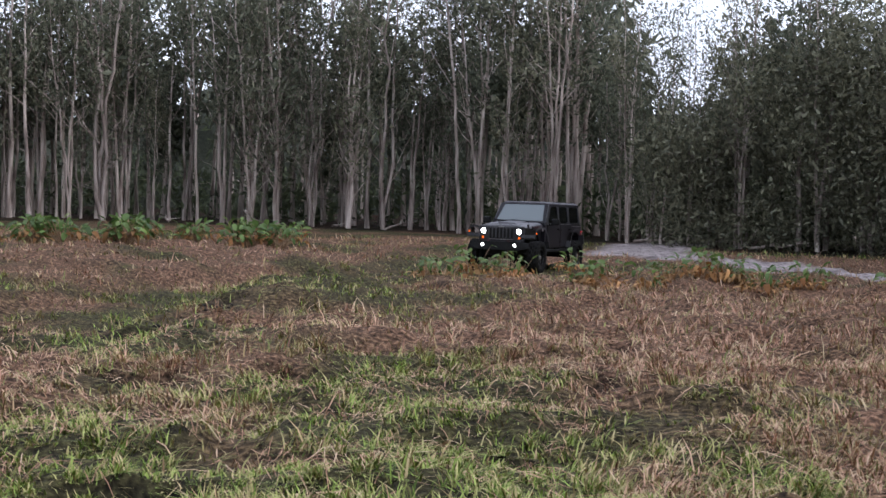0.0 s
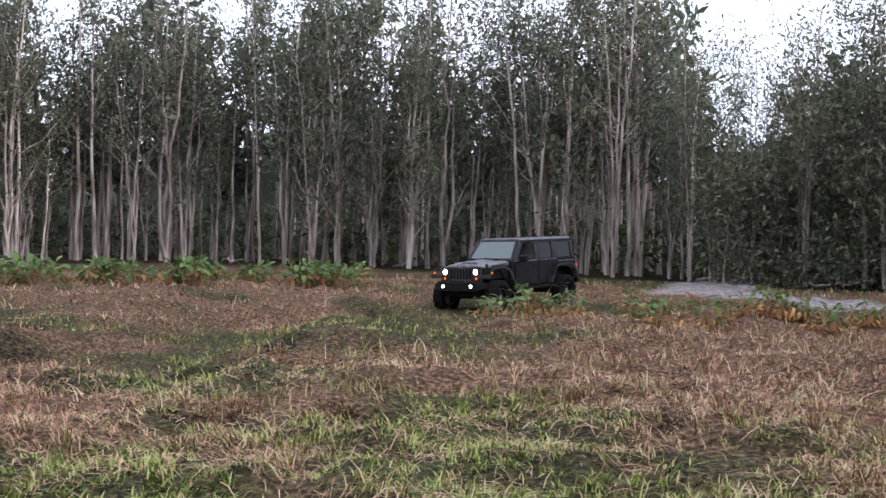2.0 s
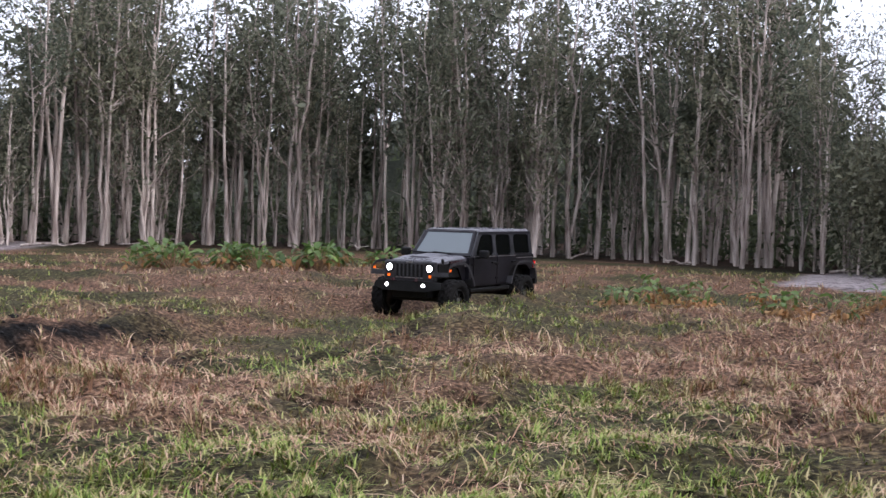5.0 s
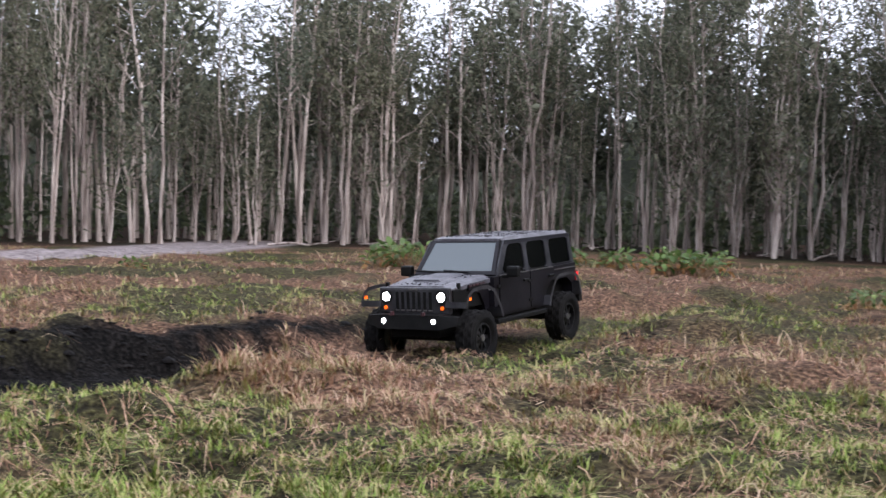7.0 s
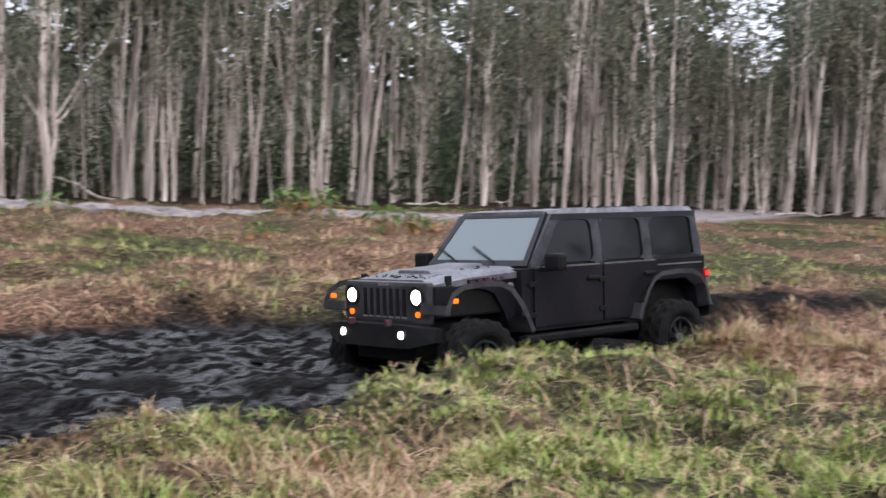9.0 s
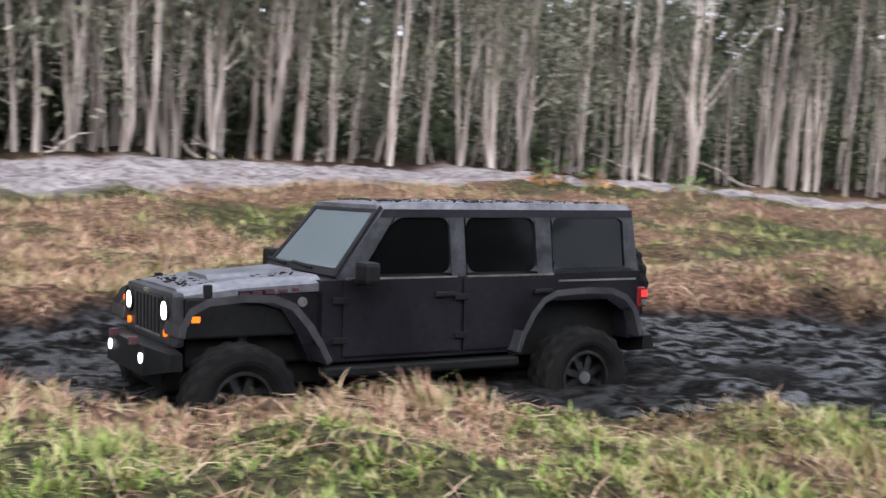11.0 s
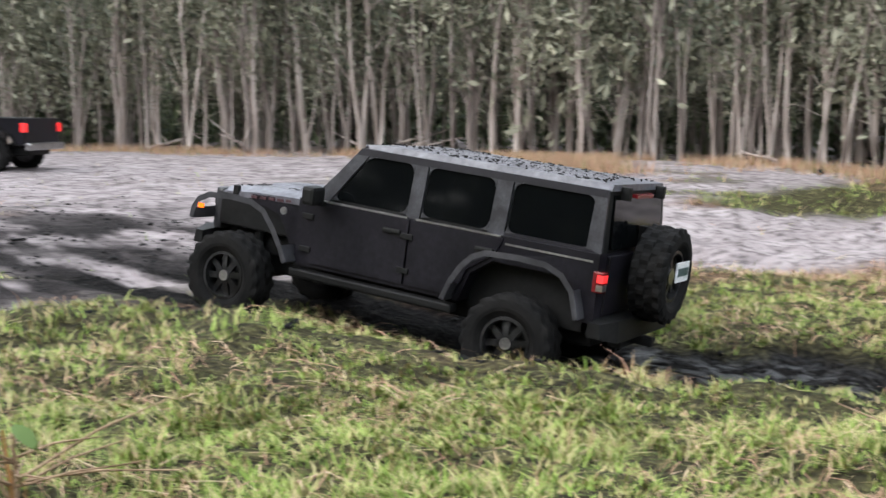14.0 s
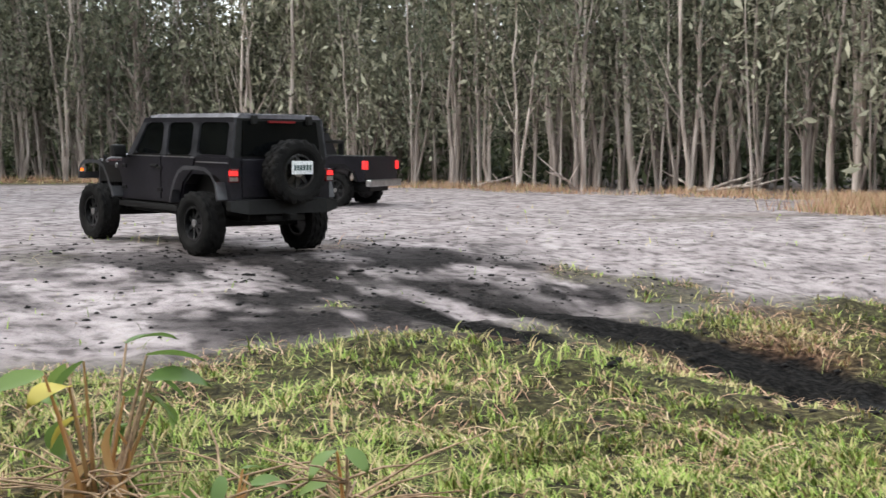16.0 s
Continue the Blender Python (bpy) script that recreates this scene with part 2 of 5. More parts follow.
def zones(x, y):
    """Sand, mud and dry-grass shares of the ground."""
    x, y = np.asarray(x, float), np.asarray(y, float)
    wob = 3.0 * (fbm(x, y, 5, 11) - 0.5)
    sand = step(-8.8, -10.4, y + wob + 0.10 * np.abs(x + 6)) * step(-48, -44, y)
    sand = sand * (1 - 0.8 * step(0.6, 0.72, fbm(x, y, 2.2, 31)) * step(-24, -10, y))
    for points, half in ROADS:
        sand = np.maximum(sand, 1 - step(half * 0.75, half * 1.15, along(points, x, y) + 0.3 * wob))
    inside, _ = rut(x, y)
    off = np.abs(x - np.interp(y, RUT_Y, RUT_X))
    tracks = (1 - step(0.3, 0.75, np.abs(off - 0.75))) * step(-17.5, -9, y) * (1 - step(-7, -5, y)) * 0.9
    mud = np.maximum(step(0.3, 0.6, inside * (0.75 + 0.5 * fbm(x, y, 1.1, 8))), tracks * step(0.35, 0.5, fbm(x, y, 1.5, 9) + 0.1))
    mud = np.where(inside > 0.3, mud * step(0.18, 0.34, inside * (1 - 0.55 * step(2.2, 4.2, off) * step(0.45, 0.6, fbm(x, y, 1.8, 21)))), mud)
    apron = (1 - step(2.2, 5.0, off + 2.4 * (fbm(x, y, 1.6, 23) - 0.5))) * step(-18, -13.5, y) * (1 - step(-8, -6, y)) * step(0.36, 0.54, fbm(x, y, 0.8, 24))
    mud = np.maximum(mud, 0.95 * apron * sand)
    spill = 1 - step(0.8, 2.2, np.hypot((x + 7.9) / 1.0, (y + 10.3) / 1.7) + 1.6 * (fbm(x, y, 0.8, 28) - 0.5))
    mud = np.maximum(mud, 0.95 * spill)
    ridge = (1 - step(0.2, 0.42, off + 0.3 * (fbm(x, y, 1.2, 17) - 0.5))) * step(-4.5, -7, y) * step(-13, -11, y)
    mud = mud * (1 - 0.95 * ridge)
    cut = x - np.interp(y, RUT_Y, RUT_X) + np.interp(y, RUT_Y, RUT_W) + 0.5 + 0.9 * (fbm(x, y, 0.8, 27) - 0.5)
    mud = np.maximum(mud, (1 - step(0.2, 0.5, np.abs(cut))) * step(11.5, 13.5, y) * step(20, 17.5, y))
    # the hollows' mud colour also stands in for their shade
    spots = hollows(x, y)
    mud = np.maximum(mud, 0.85 * spots)
    bearing = np.degrees(np.arctan2(-x, y))
    litter = step(-3.2, -1.2, np.hypot(x, y) + 2.0 * (fbm(x, y, 4, 61) - 0.5) - edge_of_wood(bearing)) * (np.hypot(x, y) < 120)
    mud = np.maximum(mud, 0.72 * litter * (1 - sand))
    dry = step(0.4, 0.64, fbm(x, y, 3.8, 3) + 0.22 * (fbm(x, y, 1.1, 4) - 0.5) + 0.04 * step(6, 14, np.hypot(x, y)) - 0.02 * step(9, 5, np.hypot(x, y)) - 0.14 * step(5, -3, y))
    return sand, mud, dry


def height(x, y):
    x, y = np.asarray(x, float), np.asarray(y, float)
    r = np.hypot(x, y)
    z = 0.36 * np.exp(-((r / 7.5) ** 4))
    z = z + 0.67 * step(-7, -16.5, y) * (1 - 0.55 * np.exp(-((r / 7.5) ** 4))) + 0.35 * step(-14, -26, x) * step(30, 8, y) * (1 - step(-7, -17, y))
    calm = step(60, 35, r) * (1 - 0.75 * step(-9, -12, y))
    z = z + (0.5 * (fbm(x, y, 3.0, 1) - 0.5) + 0.34 * (fbm(x, y, 1.1, 2) - 0.5)) * calm
    tussock = vnoise(x, y, 0.62, 43) * vnoise(x, y, 0.37, 44)
    z = z + 0.2 * tussock * calm * step(-6, 0, y) * step(2.5, 5, r)
    z = z + 0.1 * step(7, 11, r) * step(38, 30, r) * step(1, 6, y)
    z = z - 0.16 * hollows(x, y)
    lane = 1 - step(1.0, 1.9, along(TRACK, x, y) + 0.5 * (fbm(x, y, 0.9, 45) - 0.5))
    z = z * (1 - lane) + (np.interp(y, *TRACK_Z) + 0.12 * (fbm(x, y, 0.8, 46) - 0.5)) * lane
    inside, floor = rut(x, y)
    off = x - np.interp(y, RUT_Y, RUT_X)
    berm = np.exp(-(((off - 2.0) / 0.75) ** 2)) * (0.19 * step(13, 10.5, y) * step(4.8, 6.4, y) + 0.14 * step(-2.6, -3.4, y) * step(-7.5, -6, y)) * (0.55 + 0.8 * fbm(x, y, 1.6, 47))
    rise = 0.2 * np.exp(-(((off + np.interp(y, RUT_Y, RUT_W) + 1.1) / 0.8) ** 2)) * step(22, 18, y) * step(-4, 3, y) * (0.3 + fbm(x, y, 1.3, 48) - 0.15 * step(11, 13, y))
    dip = 0.3 * np.exp(-(((off - 2.4) / 1.5) ** 2)) * step(12, 14.5, y) * step(20, 17, y) * (off > 0)
    mound = 0.24 * np.exp(-((x + 6.1) ** 2 + (y + 7.3) ** 2) / 4.2) * (off > 0.9)
    dip = dip + 0.12 * np.exp(-(((off - 2.2) / 1.2) ** 2)) * step(1.5, 0.5, y) * step(-2.8, -1.8, y)
    z = z + berm + rise + mound - dip
    lumps = 0.3 * (fbm(x, y, 0.6, 14) - 0.5) + 0.14 * (fbm(x, y, 1.7, 15) - 0.5)
    lip = (0.14 + 0.2 * (off > 0)) * np.exp(-(((inside - 0.3) / 0.2) ** 2)) * (inside > 0.02) * step(22, 16, y) * step(-7, -3, y) * fbm(x, y, 0.9, 16)
    return z * (1 - inside) + (floor + lumps) * inside + lip


def np_mesh(name, verts, tris, material, attrs=()):
    """A mesh from arrays of vertices and triangles, with per-vertex shares."""
    me = bpy.data.meshes.new(name)
    me.vertices.add(len(verts))
    me.vertices.foreach_set("co", np.ascontiguousarray(verts, dtype=np.float32).ravel())
    me.loops.add(tris.size)
    me.loops.foreach_set("vertex_index", np.ascontiguousarray(tris, dtype=np.int32).ravel())
    me.polygons.add(len(tris))
    me.polygons.foreach_set("loop_start", np.arange(0, tris.size, 3, dtype=np.int32))
    me.update(calc_edges=True)
    for key, values in attrs:
        a = me.attributes.new(key, "FLOAT", "POINT")
        a.data.foreach_set("value", np.ascontiguousarray(values, dtype=np.float32))
    me.materials.append(material)
    return me


def make_ground():
    rings = np.concatenate([[0.0], np.geomspace(0.6, 75, 330), np.geomspace(85, 3000, 16)])
    turns = np.radians(np.concatenate([np.linspace(-30, 175, 560, endpoint=False), np.linspace(175, 330, 80, endpoint=False)]))
    r, a = np.meshgrid(rings, turns, indexing="ij")
    x, y = -r * np.sin(a), r * np.cos(a)
    z = height(x, y)
    sand, mud, dry = zones(x, y)
    far = step(60, 110, r)
    soaked = mud * step(0.5, 0.9, rut(x, y)[0]) * step(11.5, 8.5, y) * (step(-3, 1, y) + 0.6 * step(-3, -4.5, y) * step(-8, -6, y)) * step(0.25, 0.45, fbm(x, y, 2.4, 29))
    verts = np.stack([x, y, z], -1).reshape(-1, 3)
    i, j = np.meshgrid(np.arange(len(rings) - 1), np.arange(640), indexing="ij")
    a0, a1 = i * 640 + j, i * 640 + (j + 1) % 640
    b0, b1 = a0 + 640, a1 + 640
    tris = np.concatenate([np.stack([a0, b1, b0], -1).reshape(-1, 3), np.stack([a0, a1, b1], -1).reshape(-1, 3)])
    me = np_mesh("ground", verts, tris, SOIL, (("sand", (sand * (1 - far)).ravel()), ("mud", mud.ravel()), ("soaked", soaked.ravel()), ("dry", dry.ravel())))
    me.polygons.foreach_set("use_smooth", np.ones(len(tris), dtype=bool))
    tagged(new("ground", me), "rough marshy field with turf, black mud rut and pale sandy lot", "ground", kind="structure")


make_ground()


# ---------------------------------------------------------------- helpers for things
def part(name, bm, material, parent=None, label="", smooth=False, bevel=0.0):
    if bevel:
        bmesh.ops.bevel(bm, geom=[e for e in bm.edges if e.calc_face_angle(0) > 0.6], offset=bevel, segments=2, profile=0.6, affect="EDGES", clamp_overlap=True)
    bmesh.ops.recalc_face_normals(bm, faces=bm.faces)
    me = bpy.data.meshes.new(name)
    bm.to_mesh(me)
    bm.free()
    me.materials.append(material)
    if smooth:
        me.polygons.foreach_set("use_smooth", np.ones(len(me.polygons), dtype=bool))
    ob = new(name, me)
    if parent is not None:
        ob.parent = parent
    if label:
        tagged(ob, label)
    return ob


def mesh_part(name, me, parent=None, label=""):
    ob = new(name, me)
    if parent is not None:
        ob.parent = parent
    if label:
        tagged(ob, label)
    return ob


def tube_arrays(points, radii, sides=6):
    """Vertices and triangles of a tapered tube along points."""
    pts, rad = np.asarray(points, float), np.asarray(radii, float)
    ways = np.gradient(pts, axis=0)
    ways /= np.linalg.norm(ways, axis=1)[:, None] + 1e-9
    ref = np.where(np.abs(ways[:, 2:3]) < 0.9, [[0, 0, 1.0]], [[1.0, 0, 0]])
    u = np.cross(ways, ref)
    u /= np.linalg.norm(u, axis=1)[:, None] + 1e-9
    v = np.cross(ways, u)
    a = np.linspace(0, 2 * np.pi, sides, endpoint=False)
    ring = pts[:, None] + rad[:, None, None] * (np.cos(a)[None, :, None] * u[:, None] + np.sin(a)[None, :, None] * v[:, None])
    n = len(pts)
    i, j = np.meshgrid(np.arange(n - 1), np.arange(sides), indexing="ij")
    p, q = i * sides + j, i * sides + (j + 1) % sides
    tris = np.concatenate([np.stack([p, q, q + sides], -1).reshape(-1, 3), np.stack([p, q + sides, p + sides], -1).reshape(-1, 3)])
    return ring.reshape(-1, 3), tris


def joined(pieces):
    verts, tris, base = [], [], 0
    for v, t in pieces:
        verts.append(v)
        tris.append(t + base)
        base += len(v)
    return np.concatenate(verts), np.concatenate(tris)


def leaf_cloud(rng, centres, spread, count, size):
    """Small folded leaf sprays round the given centres."""
    c = centres[rng.integers(0, len(centres), count)] + rng.normal(0, 1, (count, 3)) * spread
    s = size * rng.uniform(0.5, 1.3, (count, 1))
    d = rng.normal(0, 1, (count, 3)) + [0, 0, -0.5]
    d /= np.linalg.norm(d, axis=1)[:, None]
    e = np.cross(d, rng.normal(0, 1, (count, 3)))
    e /= np.linalg.norm(e, axis=1)[:, None] + 1e-9
    f = np.cross(d, e)
    v = np.stack([c - d * s, c + e * s * 0.36 + f * s * 0.15, c + d * s, c - e * s * 0.36 + f * s * 0.15], 1).reshape(-1, 3)
    k = 4 * np.arange(count)[:, None]
    return v, np.concatenate([k + [0, 1, 2], k + [0, 2, 3]])


# ---------------------------------------------------------------- trees
def tree_arrays(rng, tall, thick, lean, forked, leaves, size=0.34, low=0.42, sides=7):
    """Trunk and crown arrays of a slender paper-barked tree."""
    wood, tips = [], []
    stems, first = int(forked) + 1, rng.uniform(0, 6.28)
    for s in range(stems):
        n = 12
        h = np.linspace(0, 1, n)
        turn = first + 6.28 * s / stems + rng.uniform(-0.5, 0.5)
        sway = lean * tall * (h ** 1.15)
        wob = np.cumsum(rng.normal(0, 0.007 if low > 0.3 else 0.014, (n, 2)), 0) * tall * 0.6
        wob -= wob[0]
        pts = np.stack([np.cos(turn) * sway + wob[:, 0], np.sin(turn) * sway + wob[:, 1], h * tall * (1 - 0.12 * s) - 0.15], -1)
        rad = thick * (1 - 0.78 * h) + thick * 0.3 * np.exp(-h * 30)
        wood.append(tube_arrays(pts, rad, sides))
        for b in range(rng.integers(9, 13)):
            at = rng.uniform(low, 0.98)
            base = np.array([np.interp(at, h, pts[:, k]) for k in range(3)])
            az, up = rng.uniform(0, 6.28), rng.uniform(0.5, 1.3)
            long = tall * rng.uniform(0.08, 0.17) * (1.25 - 0.6 * at)
            way = np.array([math.cos(az), math.sin(az), up])
            q = np.linspace(0, 1, 5)[:, None]
            limb = base + q * way * long + q * q * np.array([0, 0, 0.25 * long]) + rng.normal(0, 0.05 * long, (5, 3)) * q
            wood.append(tube_arrays(limb, np.linspace(0.3, 0.08, 5) * thick * (1.3 - at * 0.7), 4))
            tips += [limb[2], limb[3], limb[4], limb[4] + rng.normal(0, 0.4, 3)]
        for b in range(rng.integers(1, 5)):
            at = rng.uniform(0.12, low)
            base = np.array([np.interp(at, h, pts[:, k]) for k in range(3)])
            az = rng.uniform(0, 6.28)
            way = np.array([math.cos(az), math.sin(az), rng.uniform(-0.1, 0.9)]) * rng.uniform(0.5, 1.5)
            q = np.linspace(0, 1, 4)[:, None]
            wood.append(tube_arrays(base + q * way + rng.normal(0, 0.06, (4, 3)) * q, np.linspace(0.14, 0.04, 4) * thick, 3))
    return joined(wood), leaf_cloud(rng, np.array(tips), (0.42, 0.42, 0.5), leaves, size)


FORKED = {1: 1, 3: 2, 5: 1, 7: 2, 8: 1, 9: 2, 10: 1, 11: 2}
# Bearings at which the sky shows low between the crowns, with their half widths.
GAPS = ((12.7, 0.7), (5.6, 0.5), (1.0, 0.4), (29.3, 1.6), (20.8, 0.35), (-10.2, 3.2))


def low_crown(az):
    """How tall the wood stands at a bearing, as a share of its usual height."""
    if any(abs(az - c) < w for c, w in GAPS):
        return 0.7 if az < 0 else 0.62
    return 0.9 + 0.2 * float(step(0.3, 0.6, vnoise(az, 0.0, 1.7, 33)))


def make_trees():
    rng = np.random.default_rng(7)
    kinds = []
    for k in range(12):
        tall = (16.5, 15, 16, 14, 17.5, 13.5, 15.5, 16.5, 12, 11, 14.5, 15.5)[k]
        wood, crown = tree_arrays(rng, tall, rng.uniform(0.085, 0.14), (0.055 if k in FORKED else rng.uniform(0.0, 0.03)) if k % 4 else 0.09, FORKED.get(k, 0), 1250, 0.165, 0.42 if k < 8 else 0.16)
        kinds.append((np_mesh("trunk", *wood, BARK), np_mesh("crown", *crown, CROWN), tall))
    for me, _, _ in kinds:
        me.polygons.foreach_set("use_smooth", np.ones(len(me.polygons), dtype=bool))
    models = []
    count, placed = 0, []
    az = -27.0
    rows = []
    while az < 172:
        d0 = float(edge_of_wood(az))
        if az < -10.3 and rng.uniform() < 0.5:
            az += 0.6
            continue
        rows.append((az + rng.normal(0, 0.3), d0 * rng.uniform(0.985, 1.05) + abs(rng.normal(0, 1.0))))
        az += math.degrees(rng.uniform(0.15, 0.95) / d0) * (1.5 if 36 < az < 76 else 1.0)
    extra = []
    for az, d in rows:
        if rng.uniform() < 0.6:
            extra.append((az + rng.normal(0, 0.5), d + rng.uniform(2.5, 9)))
    for az, d in rows:
        if count >= 300:
            extra.append((az, d))
            continue
        k = int(rng.integers(0, 12)) if az < 68 or rng.uniform() < 0.35 else int(rng.integers(8, 12))
        a = radians(az)
        x, y = -d * math.sin(a), d * math.cos(a)
        m = pose(x, y, float(height(x, y)) - 0.05, rng.normal(0, 1.0), rng.normal(0, 1.0), rng.uniform(0, 360))
        scale = rng.uniform(0.82, 1.15) * low_crown(az) * (0.85 if az < -9 else 1.0)
        if k in [q for q, _ in models]:
            ob = copy_thing(dict(models)[k], m)
        else:
            ob = new("tree")
            mesh_part("trunk", kinds[k][0], ob, "pale peeling bark")
            mesh_part("crown", kinds[k][1], ob, "sparse grey-green leaves")
            tagged(ob, ("many-stemmed" if k in FORKED else "leaning" if k % 4 == 0 else "slender") + " paper-barked tree at the edge of the wood", "tree", "trees at the wood's edge")
            ob.matrix_basis = m
            models.append((k, ob))
        slim = 0.72 if az > 68 else 0.72 if az > 36 else 0.92
        ob.scale = (scale * slim * rng.uniform(0.8, 1.2),) * 2 + (scale,)
        count += 1
    # the wood behind: trunks, crowns and undergrowth in one
    wood, crowns = [], []
    for az, d in extra + [(rng.uniform(-30, 175), None) for _ in range(330)]:
        if az > 100 and rng.uniform() < 0.45:
            continue
        d = d if d else float(edge_of_wood(az)) + rng.uniform(6, 30)
        a = radians(az)
        tall = rng.uniform(9.5, 14) * (0.65 if az < -9 else 0.6 if az > 100 else 1.0) * low_crown(az)
        (wv, wt), (cv, ct) = tree_arrays(rng, tall, rng.uniform(0.1, 0.17), rng.uniform(0, 0.05), 0, 250, 0.4, 0.42, 5)
        o = np.array([-d * math.sin(a), d * math.cos(a), 0.0])
        o[2] = height(o[0], o[1])
        wood.append((wv + o, wt))
        crowns.append((cv + o, ct))
    far = new("far_woods")
    mesh_part("trunks", np_mesh("trunks", *joined(wood), BARK), far)
    mesh_part("foliage", np_mesh("foliage", *joined(crowns), CROWN), far)
    under = []
    for _ in range(950):
        az = rng.uniform(-32, 178)
        d = float(edge_of_wood(az)) + rng.uniform(5, 34)
        a = radians(az)
        c = np.array([[-d * math.sin(a), d * math.cos(a), 0.6 + rng.uniform(0, 5.5) * rng.uniform(0.1, 1) * min(1.0, (d - float(edge_of_wood(az))) / 22)]])
        under.append(leaf_cloud(rng, c, (1.3, 1.3, 1.0), 90, 0.3))
    bush = []
    for _ in range(340):  # thick dark bushes beyond the track
        az = rng.uniform(-30, -9.6)
        d = float(edge_of_wood(az)) + rng.uniform(-1.0, 7)
        a = radians(az)
        c = np.array([[-d * math.sin(a), d * math.cos(a), rng.uniform(0.4, 5.4 if az > -13.3 else 8.6)]]) + rng.normal(0, 0.5, (3, 3))
        bush.append(leaf_cloud(rng, c, (0.8, 0.8, 0.6), 210, 0.15))
    mesh_part("bush_foliage", np_mesh("bush_foliage", *joined(bush), CROWN), far)
    mesh_part("undergrowth", np_mesh("undergrowth", *joined(under), SHRUB), far)
    young, sprays = [], []
    for _ in range(420):  # saplings with hanging sprays near the wood's edge
        az = rng.uniform(50, 172) if rng.uniform() < 0.5 else rng.uniform(100, 172)
        d = float(edge_of_wood(az)) + rng.uniform(0.3, 9)
        a = radians(az)
        o = np.array([-d * math.sin(a), d * math.cos(a), 0.0])
        o[2] = height(o[0], o[1])
        h, q = rng.uniform(4, 9.5), np.linspace(0, 1, 6)[:, None]
        line = o + q * [rng.normal(0, 0.7), rng.normal(0, 0.7), h] + rng.normal(0, 0.08, (6, 3)) * q
        young.append(tube_arrays(line, np.linspace(0.06, 0.015, 6) * rng.uniform(0.6, 1.3), 4))
        sprays.append(leaf_cloud(rng, line[2:], (0.55, 0.55, 0.6), 240, 0.14))
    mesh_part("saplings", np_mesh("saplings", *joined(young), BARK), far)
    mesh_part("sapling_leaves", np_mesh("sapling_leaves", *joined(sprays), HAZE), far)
    veil = []
    for _ in range(720):  # high foliage within the wood, its pale colour imitating haze
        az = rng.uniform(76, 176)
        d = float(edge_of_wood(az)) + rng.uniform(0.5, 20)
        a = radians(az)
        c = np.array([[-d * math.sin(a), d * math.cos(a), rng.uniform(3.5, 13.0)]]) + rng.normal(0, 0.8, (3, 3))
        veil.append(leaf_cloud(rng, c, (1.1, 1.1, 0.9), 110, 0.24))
    for _ in range(330):  # fine sprays that hang before the trunks, paled in colour as haze
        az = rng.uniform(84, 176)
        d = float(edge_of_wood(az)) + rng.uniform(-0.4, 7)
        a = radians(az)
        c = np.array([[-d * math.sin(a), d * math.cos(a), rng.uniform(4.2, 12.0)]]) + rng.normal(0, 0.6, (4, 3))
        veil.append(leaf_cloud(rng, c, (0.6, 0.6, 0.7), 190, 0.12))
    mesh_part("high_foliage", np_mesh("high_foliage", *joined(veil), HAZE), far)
    rear = []
    for _ in range(300):  # unseen foliage added behind the camera to darken the car's reflections
        a, d, tall = radians(rng.uniform(178, 326)), rng.uniform(34, 50), rng.uniform(14, 20)
        o = np.array([-d * math.sin(a), d * math.cos(a), 0.3])
        c = np.stack([rng.normal(0, 1.6, 14), rng.normal(0, 1.6, 14), rng.uniform(1.0, tall, 14)], -1)
        rear.append(leaf_cloud(rng, c + o, (0.9, 0.9, 0.9), 170, 0.75))
    mesh_part("rear_foliage", np_mesh("rear_foliage", *joined(rear), CROWN), far)
    tagged(far, "dense dim wood of tall thin trees with dark undergrowth", "woods", kind="stuff")


make_trees()


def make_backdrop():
    """Uneven-topped sheet beyond all the trees, coloured dark for the wood's inner shade."""
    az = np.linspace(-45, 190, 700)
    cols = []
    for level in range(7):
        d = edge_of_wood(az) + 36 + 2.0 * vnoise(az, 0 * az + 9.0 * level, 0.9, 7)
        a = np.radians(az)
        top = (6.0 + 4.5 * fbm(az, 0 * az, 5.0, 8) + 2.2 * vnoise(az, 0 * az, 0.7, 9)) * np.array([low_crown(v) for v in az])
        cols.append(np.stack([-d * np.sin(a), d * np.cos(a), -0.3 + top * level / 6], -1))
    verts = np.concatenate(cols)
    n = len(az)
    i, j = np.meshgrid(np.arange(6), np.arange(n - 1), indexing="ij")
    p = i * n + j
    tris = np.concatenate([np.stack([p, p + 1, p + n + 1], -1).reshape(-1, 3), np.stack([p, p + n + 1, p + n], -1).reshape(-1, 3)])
    tagged(new("backdrop", np_mesh("backdrop", verts, tris, mottled("dim_far_foliage", (0.03, 0.036, 0.026), (0.09, 0.1, 0.07), 0.9, 0.9))), "sheet for the far woodland, its shade put into the dark colour", "woods", kind="structure")


make_backdrop()


